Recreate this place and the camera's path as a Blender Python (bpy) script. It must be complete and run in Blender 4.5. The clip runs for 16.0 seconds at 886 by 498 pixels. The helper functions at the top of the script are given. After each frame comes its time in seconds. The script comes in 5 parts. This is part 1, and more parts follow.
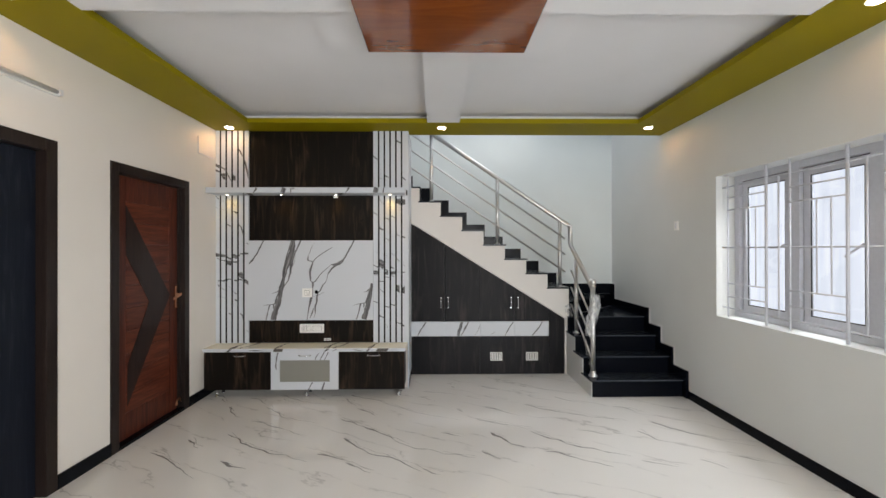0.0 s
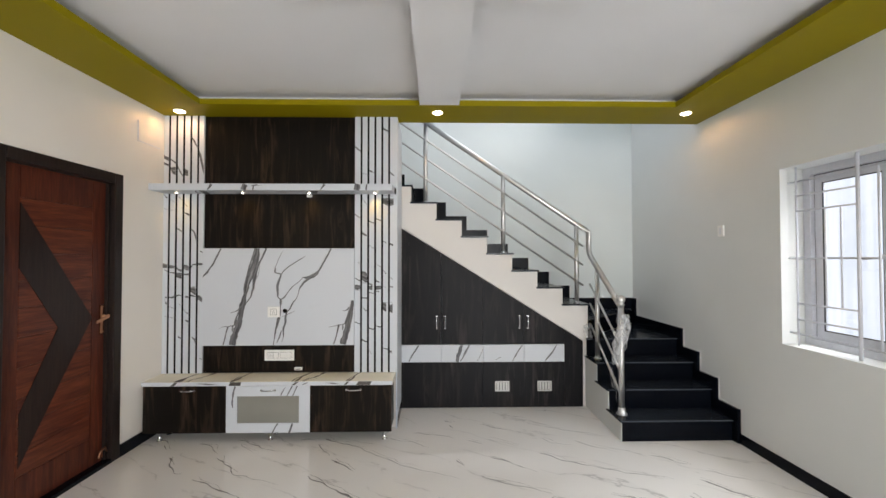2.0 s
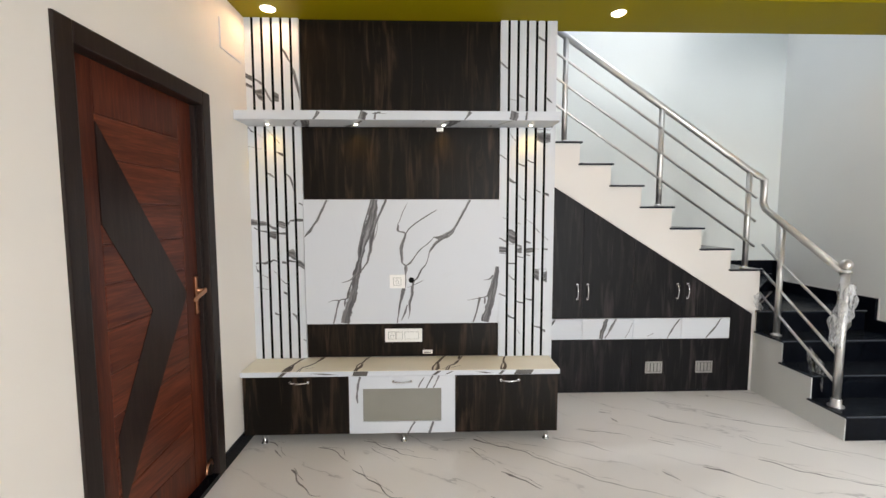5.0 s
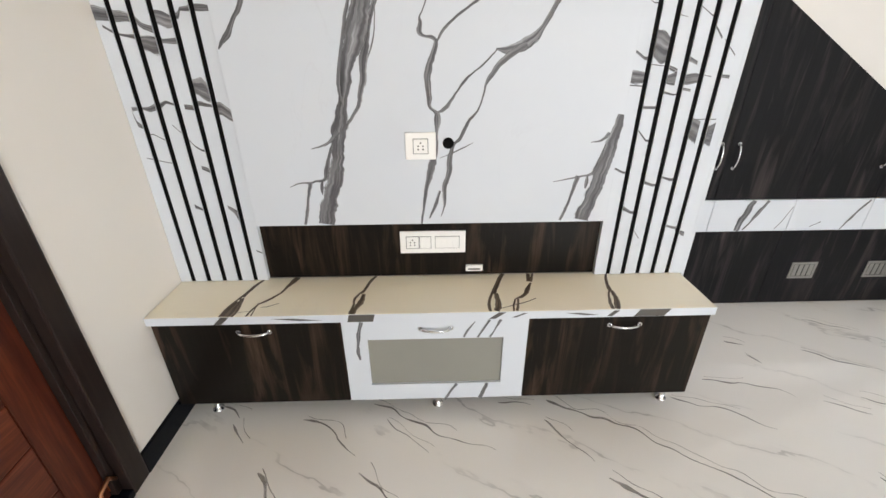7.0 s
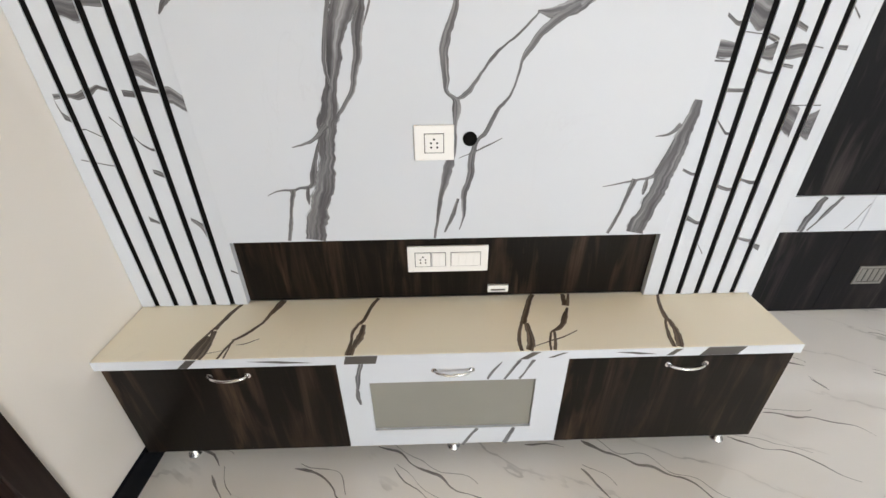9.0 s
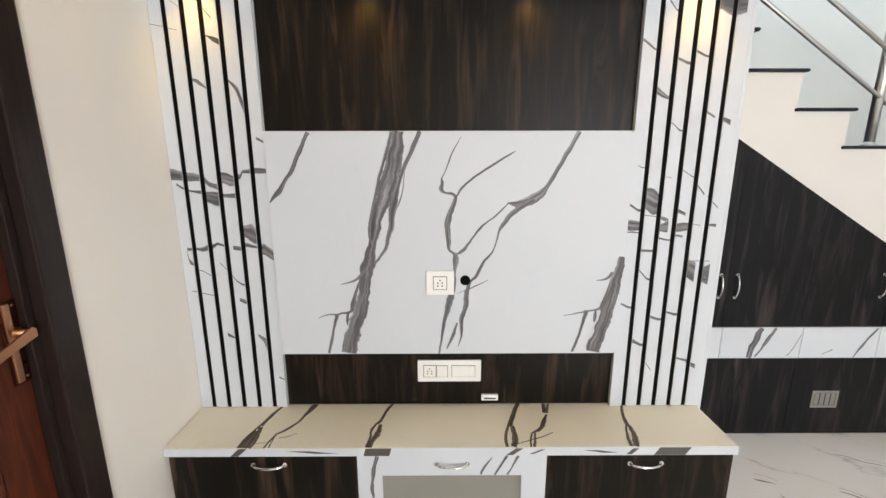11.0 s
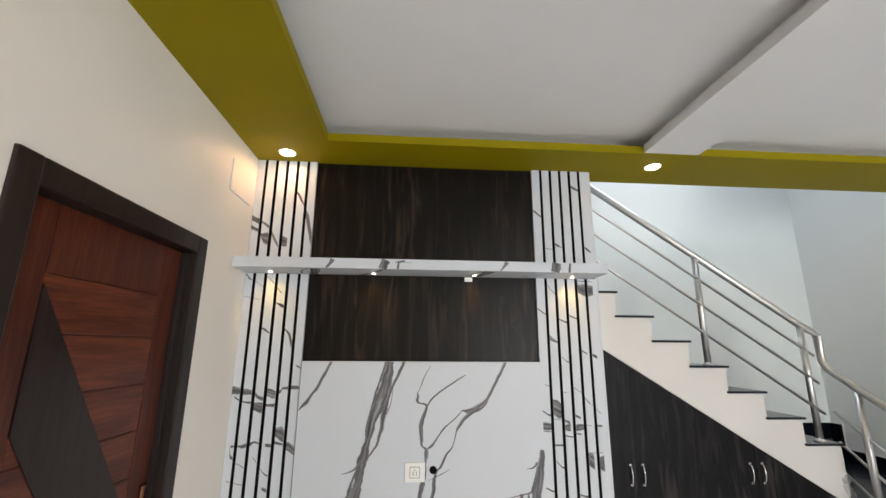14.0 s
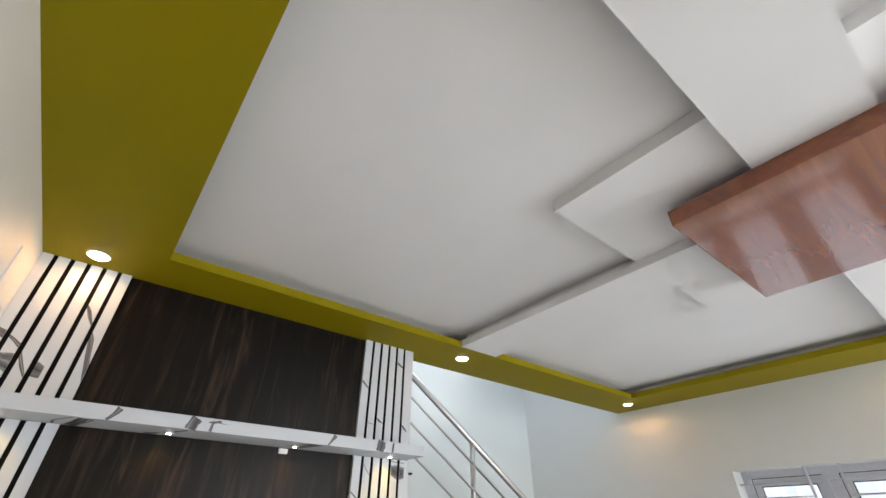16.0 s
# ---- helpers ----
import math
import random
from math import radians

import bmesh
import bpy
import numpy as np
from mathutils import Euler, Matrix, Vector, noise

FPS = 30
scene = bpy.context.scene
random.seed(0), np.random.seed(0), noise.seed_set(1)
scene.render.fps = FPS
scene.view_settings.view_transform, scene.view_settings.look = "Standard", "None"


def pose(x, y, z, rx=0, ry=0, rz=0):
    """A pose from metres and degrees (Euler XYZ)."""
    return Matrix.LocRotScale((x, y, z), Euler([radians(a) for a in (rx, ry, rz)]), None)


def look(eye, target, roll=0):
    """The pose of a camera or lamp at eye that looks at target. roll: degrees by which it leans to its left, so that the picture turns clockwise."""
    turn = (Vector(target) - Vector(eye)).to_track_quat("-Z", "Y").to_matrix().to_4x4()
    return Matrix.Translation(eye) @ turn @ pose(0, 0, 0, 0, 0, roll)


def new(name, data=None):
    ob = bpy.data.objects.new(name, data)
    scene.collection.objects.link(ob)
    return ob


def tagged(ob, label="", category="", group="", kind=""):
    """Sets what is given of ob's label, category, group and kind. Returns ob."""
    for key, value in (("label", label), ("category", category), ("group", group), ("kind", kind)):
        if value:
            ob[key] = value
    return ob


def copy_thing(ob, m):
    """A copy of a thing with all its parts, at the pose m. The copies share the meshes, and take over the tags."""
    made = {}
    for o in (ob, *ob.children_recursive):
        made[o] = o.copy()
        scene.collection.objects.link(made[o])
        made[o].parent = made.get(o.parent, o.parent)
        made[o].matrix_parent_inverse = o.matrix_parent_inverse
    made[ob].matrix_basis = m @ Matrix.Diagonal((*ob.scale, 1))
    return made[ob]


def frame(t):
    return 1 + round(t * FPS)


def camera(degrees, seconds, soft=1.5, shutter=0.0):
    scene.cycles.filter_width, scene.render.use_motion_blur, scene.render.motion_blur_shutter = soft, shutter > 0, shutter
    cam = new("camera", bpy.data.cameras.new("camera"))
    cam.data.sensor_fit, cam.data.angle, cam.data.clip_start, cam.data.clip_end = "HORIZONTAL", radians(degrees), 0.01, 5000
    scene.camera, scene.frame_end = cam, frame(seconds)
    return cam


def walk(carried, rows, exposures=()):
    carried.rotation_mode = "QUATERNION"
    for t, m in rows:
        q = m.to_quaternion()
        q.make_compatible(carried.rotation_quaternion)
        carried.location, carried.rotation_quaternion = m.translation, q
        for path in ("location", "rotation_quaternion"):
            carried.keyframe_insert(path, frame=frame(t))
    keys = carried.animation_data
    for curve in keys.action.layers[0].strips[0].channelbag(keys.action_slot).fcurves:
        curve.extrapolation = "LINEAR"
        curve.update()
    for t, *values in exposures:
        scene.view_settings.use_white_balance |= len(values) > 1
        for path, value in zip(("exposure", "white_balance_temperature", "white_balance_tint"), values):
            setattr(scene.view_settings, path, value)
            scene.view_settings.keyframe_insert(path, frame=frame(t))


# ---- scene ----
cam = camera(93.9, 16.0)
PATH = [
    (0, (0.32, 0.71, 1.458), (0.349, 2.71, 1.463), -0.1),
    (0.5, (0.304, 0.881, 1.464), (0.33, 2.88, 1.482), 0.0),
    (1, (0.267, 1.068, 1.474), (0.294, 3.067, 1.512), 0.1),
    (1.5, (0.292, 1.267, 1.463), (0.328, 3.266, 1.514), 0.0),
    (2, (0.343, 1.459, 1.482), (0.385, 3.459, 1.522), -0.05),
    (2.5, (0.356, 1.52, 1.463), (0.402, 3.52, 1.501), -0.05),
    (3, (0.248, 1.565, 1.472), (0.296, 3.564, 1.494), -0.1),
    (3.5, (-0.043, 1.646, 1.471), (0.002, 3.646, 1.474), 0.1),
    (4, (-0.331, 1.814, 1.478), (-0.283, 3.813, 1.443), 0.1),
    (4.5, (-0.582, 2.04, 1.475), (-0.533, 4.038, 1.395), 0.1),
    (4.7, (-0.695, 2.136, 1.467), (-0.64, 4.133, 1.364), 0.0),
    (6.8, (-1.006, 3.515, 1.34), (-0.956, 5.341, 0.524), -0.3),
    (7, (-0.998, 3.637, 1.322), (-0.952, 5.43, 0.437), -0.3),
    (7.5, (-1.003, 3.91, 1.257), (-0.968, 5.648, 0.27), -0.7),
    (8, (-1.028, 4.019, 1.245), (-0.984, 5.728, 0.206), -0.7),
    (8.5, (-1.043, 4.013, 1.268), (-0.999, 5.723, 0.232), -0.7),
    (10.8, (-1.001, 3.628, 1.464), (-1.031, 5.563, 0.96), -0.1),
    (11, (-1.03, 3.572, 1.461), (-1.023, 5.527, 1.041), -0.1),
    (11.5, (-1.071, 3.442, 1.479), (-1.057, 5.422, 1.196), 0.0),
    (12, (-1.093, 3.274, 1.481), (-1.077, 5.267, 1.317), 0.0),
    (12.5, (-1.072, 3.079, 1.51), (-1.053, 5.078, 1.446), -0.1),
    (13, (-1.043, 2.863, 1.547), (-1.018, 4.862, 1.613), -0.2),
    (13.5, (-1.041, 2.779, 1.588), (-0.98, 4.763, 1.836), 0.0),
    (14, (-1.069, 2.727, 1.647), (-0.927, 4.67, 2.101), 0.4),
    (14.5, (-1.148, 2.726, 1.693), (-0.847, 4.576, 2.391), 0.7),
    (15, (-1.268, 2.755, 1.7), (-0.744, 4.454, 2.614), 0.6),
    (15.5, (-1.385, 2.755, 1.715), (-0.626, 4.283, 2.759), 1.0),
    (16, (-1.556, 2.765, 1.689), (-0.527, 4.06, 2.812), 0.1),
]
EXPOSURES = [(0, -0.08, 6700, 11.5), (2.5, 0.16, 6700, 11.5), (3.5, 0.23, 6730, 12), (4.7, 0.36, 6780, 12), (7, 0.63, 6640, 11), (8.5, 0.62, 6640, 11), (11, 0.58, 6760, 11.5), (12.5, 0.46, 6810, 12), (14, 0.2, 6680, 11), (16, 0.22, 6500, 11)]
walk(cam, [(t, look(eye, target, roll)) for t, eye, target, roll in PATH], EXPOSURES)

# ---------------------------------------------------------------- light
world = bpy.data.worlds.new("world")
scene.world = world
world.use_nodes = True
wn = world.node_tree
sky = wn.nodes.new("ShaderNodeTexSky")
sky.sky_type, sky.sun_disc = "NISHITA", False
sky.sun_elevation, sky.sun_rotation = radians(50), radians(150)
wn.links.new(sky.outputs[0], wn.nodes["Background"].inputs[0])
wn.nodes["Background"].inputs[1].default_value = 0.12


def lamp(name, kind, m, power, colour, **values):
    data = bpy.data.lights.new(name, kind)
    data.energy, data.color = power, colour
    if "size" in values:
        data.size = values["size"]
    if "size_y" in values:
        data.shape, data.size_y = "RECTANGLE", values["size_y"]
    if "radius" in values:
        data.shadow_soft_size = values["radius"]
    if "cone" in values:
        data.spot_size, data.spot_blend = radians(values["cone"]), values.get("blend", 0.6)
    ob = new(name, data)
    ob.matrix_world = m
    return ob


sun = lamp("sun", "SUN", look((0, 0, 0), (-0.45, 0.55, -1.0)), 1.0, (1.0, 0.96, 0.9))
sun.data.angle = radians(12)
DAY = (0.88, 0.94, 1.0)
lamp("window_daylight", "AREA", look((4.1, 3.42, 3.3), (2.6, 3.42, 1.3)), 135, DAY, size=2.6, size_y=1.3)
lamp("stairwell_daylight", "AREA", look((1.15, 5.95, 4.22), (1.2, 5.95, 0)), 32, DAY, size=2.6, size_y=0.9)
lamp("hall_daylight", "AREA", look((1.75, -2.35, 1.25), (-0.4, 3.0, 1.0)), 170, (0.92, 0.96, 1.0), size=1.8, size_y=2.1)
WARM = (1.0, 0.50, 0.18)
LED = (1.0, 0.57, 0.07)

# ---------------------------------------------------------------- materials


class Nodes:
    def __init__(self, name):
        self.m = bpy.data.materials.new(name)
        self.m.use_nodes = True
        self.t = self.m.node_tree
        self.b = self.t.nodes["Principled BSDF"]
        self.co = self.t.nodes.new("ShaderNodeTexCoord").outputs["Object"]

    def node(self, kind, **inputs):
        n = self.t.nodes.new(kind)
        for k, v in inputs.items():
            self.put(n, k.replace("_", " "), v)
        return n

    def put(self, n, key, v):
        if isinstance(v, bpy.types.NodeSocket):
            self.t.links.new(v, n.inputs[key])
        else:
            n.inputs[key].default_value = v

    def scaled(self, s, r=(0, 0, 0)):
        n = self.node("ShaderNodeMapping", Vector=self.co)
        n.inputs["Scale"].default_value = s
        n.inputs["Rotation"].default_value = r
        return n.outputs[0]

    def noise(self, vec, scale, detail=4.0, rough=0.55, distort=0.0):
        n = self.node("ShaderNodeTexNoise", Vector=vec, Scale=scale, Detail=detail, Roughness=rough, Distortion=distort)
        return n.outputs["Fac"]

    def ramp(self, fac, stops):
        n = self.node("ShaderNodeValToRGB", Fac=fac)
        e = n.color_ramp.elements
        while len(e) < len(stops):
            e.new(0.5)
        for el, (p, c) in zip(e, stops):
            el.position, el.color = p, (*c, 1) if len(c) == 3 else c
        return n.outputs[0]

    def mix(self, fac, a, b):
        n = self.t.nodes.new("ShaderNodeMix")
        n.data_type = "RGBA"
        for i, v in ((0, fac), (6, a), (7, b)):
            if isinstance(v, bpy.types.NodeSocket):
                self.t.links.new(v, n.inputs[i])
            else:
                n.inputs[i].default_value = v if i == 0 else (*v, 1)
        return n.outputs[2]

    def bump(self, h, strength=0.2, dist=0.002):
        n = self.node("ShaderNodeBump", Height=h, Strength=strength, Distance=dist)
        self.put(self.b, "Normal", n.outputs[0])

    def done(self, colour, rough, metal=0.0, **more):
        self.put(self.b, "Base Color", colour if isinstance(colour, bpy.types.NodeSocket) else (*colour, 1))
        self.put(self.b, "Roughness", rough)
        self.b.inputs["Metallic"].default_value = metal
        for k, v in more.items():
            self.put(self.b, k.replace("_", " "), v)
        return self.m


def grey(v):
    return (v, v, v)


def paint(name, c, rough=0.55, spec=0.5):
    n = Nodes(name)
    big = n.noise(n.scaled((1, 1, 1)), 0.9, 3)
    fine = n.noise(n.scaled((1, 1, 1)), 140, 3)
    col = n.mix(n.ramp(big, [(0.3, grey(0)), (0.7, grey(1))]), [v * 0.96 for v in c], [min(1, v * 1.03) for v in c])
    n.bump(fine, 0.12, 0.0015)
    return n.done(col, n.ramp(big, [(0.2, grey(rough - 0.08)), (0.8, grey(rough + 0.08))]), 0.0, Specular_IOR_Level=spec)


side_paint = paint("off_white_stair_paint", (0.74, 0.715, 0.68))
wall_paint = paint("cream_white_wall_paint", (0.845, 0.80, 0.735))
# the weak, cool light on the window wall is put into this white
dimmed_white_paint = paint("white_wall_paint_dimmed", (0.715, 0.73, 0.712))
# the cool cast of the stairwell daylight is mixed into this tint
day_tinted_paint = paint("pale_stairwell_paint_day_tinted", (0.735, 0.785, 0.775))
ceiling_paint = paint("white_ceiling_paint", (0.81, 0.81, 0.825))
olive_paint = paint("olive_green_ceiling_paint", (0.262, 0.208, 0.002), 0.55, 0.12)
switch_white = paint("white_switch_plastic", (0.88, 0.87, 0.84), 0.3)
trim_white = paint("white_enamel", (0.76, 0.77, 0.80), 0.4)


def ebony(name, dark, light, sheen):
    n = Nodes(name)
    v = n.scaled((1, 1, 0.11))
    streak = n.noise(v, 20, 5, 0.55, 0.9)
    wide = n.noise(v, 7, 3, 0.5, 0.3)
    fine = n.noise(n.scaled((1, 1, 0.02)), 190, 3)
    a = n.ramp(streak, [(0.49, grey(0)), (0.70, grey(1))])
    b = n.ramp(wide, [(0.38, grey(0.10)), (0.68, grey(1))])
    mul = n.node("ShaderNodeMath", **{})
    mul.operation = "MULTIPLY"
    n.t.links.new(a, mul.inputs[0]), n.t.links.new(b, mul.inputs[1])
    col = n.mix(mul.outputs[0], dark, light)
    col = n.mix(n.ramp(fine, [(0.4, grey(0.35)), (0.6, grey(0))]), col, [c * 0.5 for c in dark])
    n.bump(fine, 0.15, 0.0006)
    return n.done(col, sheen, 0.0, Specular_IOR_Level=0.13)


ebony_wood = ebony("dark_streaked_ebony_laminate", (0.0085, 0.0066, 0.0052), (0.080, 0.050, 0.033), 0.36)
ebony_cool = ebony("charcoal_streaked_laminate", (0.0085, 0.0082, 0.0096), (0.066, 0.054, 0.052), 0.42)
navy_door = ebony("blue_black_streaked_laminate", (0.010, 0.013, 0.021), (0.026, 0.032, 0.045), 0.4)


def marble_sheet(name, c):
    n = Nodes(name)
    big = n.noise(n.scaled((1, 1, 1)), 2.2, 4)
    hair = n.noise(n.scaled((1, 1, 0.5)), 3.0, 6, 0.6, 1.2)
    line = n.ramp(hair, [(0.488, grey(0)), (0.497, grey(1)), (0.506, grey(0))])
    mask = n.ramp(big, [(0.5, grey(0)), (0.7, grey(0.16))])
    mul = n.node("ShaderNodeMath")
    mul.operation = "MULTIPLY"
    n.t.links.new(line, mul.inputs[0]), n.t.links.new(mask, mul.inputs[1])
    base = n.mix(big, [v * 0.97 for v in c], c)
    return n.done(n.mix(mul.outputs[0], base, (0.4, 0.4, 0.42)), 0.48, 0.0, Specular_IOR_Level=0.35)


marble_white = marble_sheet("white_marble_laminate", (0.63, 0.66, 0.70))
# white laminate with the downlights' warm tone painted into its base colour
marble_warm_lit = marble_sheet("warm_lit_marble_laminate", (0.93, 0.88, 0.735))


def plain(name, c, rough=0.5, **more):
    n = Nodes(name)
    f = n.noise(n.scaled((1, 1, 1)), 40, 3)
    return n.done(n.mix(f, [v * 0.9 for v in c], [min(1, v * 1.1) for v in c]), rough, 0.0, **more)


def vein_material(name, tones, rough=0.48, most=1.0):
    """Printed vein: streaks run along it, and its edges fray. The UV map holds across (0 to 1) and metres along."""
    n = Nodes(name)
    uv = n.t.nodes.new("ShaderNodeTexCoord").outputs["UV"]
    sep = n.node("ShaderNodeSeparateXYZ", Vector=uv)

    def math(kind, a, c=0.0, d=0.0):
        m = n.t.nodes.new("ShaderNodeMath")
        m.operation = kind
        for k, v in enumerate((a, c, d)):
            if isinstance(v, bpy.types.NodeSocket):
                n.t.links.new(v, m.inputs[k])
            else:
                m.inputs[k].default_value = v
        return m.outputs[0]

    edge = math("SUBTRACT", 1.0, math("ABSOLUTE", math("MULTIPLY_ADD", sep.outputs[0], 2.0, -1.0)))
    long_map = n.node("ShaderNodeMapping", Vector=uv)
    long_map.inputs["Scale"].default_value = (3.2, 3.5, 1.0)
    frayed = n.node("ShaderNodeMapping", Vector=uv)
    frayed.inputs["Scale"].default_value = (4.0, 11.0, 1.0)
    streak = n.noise(long_map.outputs[0], 1.0, 4, 0.6, 0.4)
    fray = n.noise(frayed.outputs[0], 1.0, 5, 0.65)
    alpha = n.ramp(math("ADD", edge, math("MULTIPLY_ADD", fray, 1.0, -0.47)), [(0.08, grey(0)), (0.22, grey(1))])
    col = n.ramp(streak, list(zip((0.30, 0.45, 0.55, 0.67), tones)))
    big = n.noise(n.scaled((1, 1, 1)), 8, 3)
    fade = math("MULTIPLY", alpha, n.ramp(big, [(0.30, grey(0.72 * most)), (0.55, grey(most))]))
    return n.done(col, rough, 0.0, Alpha=fade, Specular_IOR_Level=0.35)


vein_grey = vein_material("grey_marble_vein", ((0.055, 0.053, 0.057), (0.11, 0.107, 0.113), (0.185, 0.182, 0.19), (0.36, 0.36, 0.37)))
vein_brown = vein_material("brown_marble_vein", ((0.050, 0.036, 0.027), (0.085, 0.062, 0.045), (0.15, 0.115, 0.085), (0.30, 0.25, 0.19)))
vein_floor = vein_material("taupe_grey_floor_vein", ((0.12, 0.11, 0.105), (0.20, 0.185, 0.175), (0.32, 0.30, 0.285), (0.50, 0.47, 0.44)), 0.06, 0.66)
edge_grey = plain("smoke_grey_print", (0.085, 0.078, 0.072), 0.35)


def floor_material():
    n = Nodes("polished_white_veined_floor_tile")
    turn = n.node("ShaderNodeMapping", Vector=n.co)
    turn.inputs["Rotation"].default_value = (0, 0, radians(30))
    v = turn.outputs[0]
    st = n.node("ShaderNodeMapping", Vector=v)
    st.inputs["Scale"].default_value = (0.36, 1.0, 1.0)
    warp = n.noise(st.outputs[0], 2.6, 5, 0.6)
    add = n.node("ShaderNodeVectorMath")
    add.operation = "MULTIPLY_ADD"
    comb = n.node("ShaderNodeCombineXYZ", Y=warp)
    n.t.links.new(comb.outputs[0], add.inputs[0])
    add.inputs[1].default_value = (0.0, 0.62, 0.0)
    n.t.links.new(st.outputs[0], add.inputs[2])
    w = n.node("ShaderNodeTexWave", Vector=add.outputs[0], Scale=1.15, Distortion=0.0, Detail=0.0)
    w.bands_direction = "Y"
    fine = n.noise(st.outputs[0], 16, 5, 0.7)
    s = n.node("ShaderNodeMath")
    s.operation = "MULTIPLY_ADD"
    n.t.links.new(fine, s.inputs[0])
    s.inputs[1].default_value = 0.012
    n.t.links.new(w.outputs["Fac"], s.inputs[2])
    line = n.ramp(s.outputs[0], [(0.0, grey(1)), (0.006, grey(1)), (0.011, grey(0))])
    broken = n.ramp(n.noise(n.scaled((1, 1, 1)), 3.4, 3), [(0.41, grey(0)), (0.59, grey(0.38))])
    soft = n.ramp(w.outputs["Fac"], [(0.0, grey(1)), (0.10, grey(0))])
    m1 = n.node("ShaderNodeMath")
    m1.operation = "MULTIPLY"
    n.t.links.new(line, m1.inputs[0]), n.t.links.new(broken, m1.inputs[1])
    cloud = n.noise(n.scaled((1, 1, 1)), 1.3, 4)
    base = n.mix(cloud, (0.815, 0.795, 0.76), (0.895, 0.88, 0.85))
    m2 = n.node("ShaderNodeMath")
    m2.operation = "MULTIPLY"
    n.t.links.new(soft, m2.inputs[0]), n.t.links.new(broken, m2.inputs[1])
    m3 = n.node("ShaderNodeMath")
    m3.operation = "MULTIPLY"
    n.t.links.new(m2.outputs[0], m3.inputs[0])
    m3.inputs[1].default_value = 0.22
    base = n.mix(m3.outputs[0], base, (0.40, 0.38, 0.37))
    return n.done(n.mix(m1.outputs[0], base, (0.10, 0.09, 0.085)), n.ramp(cloud, [(0.3, grey(0.035)), (0.7, grey(0.075))]), 0.0, Specular_IOR_Level=0.6)


floor_tile = floor_material()


def granite(name, dusty, spec):
    n = Nodes(name)
    f = n.noise(n.scaled((1, 1, 1)), 320, 2)
    dust = n.noise(n.scaled((1, 1, 1)), 5, 5, 0.65)
    col = n.mix(n.ramp(f, [(0.6, grey(0)), (0.75, grey(0.6))]), (0.003, 0.004, 0.007), (0.016, 0.020, 0.027))
    col = n.mix(n.ramp(dust, [(0.3, grey(dusty * 0.4)), (0.8, grey(dusty))]), col, (0.07, 0.085, 0.11))
    return n.done(col, n.ramp(dust, [(0.3, grey(0.14)), (0.7, grey(0.26))]), 0.0, Specular_IOR_Level=spec)


granite_black = granite("polished_black_granite", 0.01, 0.1)
# pale dust that also paints the highlight of the polished nosing
nosing_dust_glint = plain("pale_granite_dust_and_glint", (0.07, 0.082, 0.10), 0.5)
granite_tread = granite("dusty_black_granite_tread", 0.34, 0.22)


def mahogany(name, along, dark, light):
    n = Nodes(name)
    sc = (1, 0.07, 1) if along == "y" else (1, 1, 0.07)
    v = n.scaled(sc)
    g = n.noise(v, 22, 5, 0.6, 1.0)
    f = n.noise(v, 130, 3)
    col = n.ramp(g, [(0.3, dark), (0.5, [(a + b) / 2 for a, b in zip(dark, light)]), (0.72, light)])
    col = n.mix(n.ramp(f, [(0.45, grey(0.3)), (0.6, grey(0))]), col, [c * 0.5 for c in dark])
    n.bump(f, 0.15, 0.0006)
    return n.done(col, 0.36, 0.0, Specular_IOR_Level=0.3)


door_wood_v = mahogany("red_brown_teak_upright_grain", "z", (0.045, 0.0085, 0.0045), (0.138, 0.032, 0.014))
door_wood_h = mahogany("red_brown_teak_level_grain", "y", (0.048, 0.0090, 0.005), (0.205, 0.052, 0.023))
frame_brown = mahogany("dark_brown_painted_wood", "z", (0.014, 0.0085, 0.0072), (0.029, 0.019, 0.016))
chevron_brown = mahogany("dark_walnut_veneer", "z", (0.014, 0.0065, 0.005), (0.032, 0.018, 0.014))


def varnish():
    n = Nodes("varnished_plywood_ceiling_panel")
    v = n.scaled((0.12, 1, 1))
    g = n.noise(v, 14, 5, 0.6, 1.5)
    blot = n.noise(n.scaled((1, 1, 1)), 3.5, 4)
    col = n.ramp(g, [(0.25, (0.18, 0.040, 0.005)), (0.55, (0.24, 0.058, 0.007)), (0.8, (0.31, 0.082, 0.011))])
    col = n.mix(n.ramp(blot, [(0.5, grey(0)), (0.75, grey(0.35))]), col, (0.17, 0.042, 0.01))
    return n.done(col, 0.2, 0.0, Specular_IOR_Level=0.3, Coat_Weight=1.0, Coat_Roughness=0.08, Coat_IOR=1.65)


panel_varnish = varnish()


def metal(name, c, rough, metallic=1.0):
    n = Nodes(name)
    f = n.noise(n.scaled((1, 1, 1)), 30, 4)
    return n.done(c, n.ramp(f, [(0.3, grey(rough * 0.93)), (0.7, grey(rough * 1.07))]), metallic)


steel = metal("stainless_steel", (0.64, 0.635, 0.625), 0.36, 0.92)
chrome = metal("chrome", (0.68, 0.68, 0.69), 0.17)
copper = metal("antique_copper", (0.56, 0.28, 0.16), 0.34)
bronze = metal("dark_bronze", (0.10, 0.035, 0.02), 0.3)
vent_metal = metal("brushed_aluminium", (0.36, 0.35, 0.33), 0.45)


black_matt = plain("matt_black", (0.004, 0.004, 0.004), 0.8, Specular_IOR_Level=0.1)
grille_paint = plain("white_grille_enamel", (0.60, 0.61, 0.655), 0.45)
upvc = plain("grey_white_window_upvc", (0.60, 0.61, 0.655), 0.35)
gasket = plain("black_rubber_gasket", (0.02, 0.02, 0.02), 0.6)
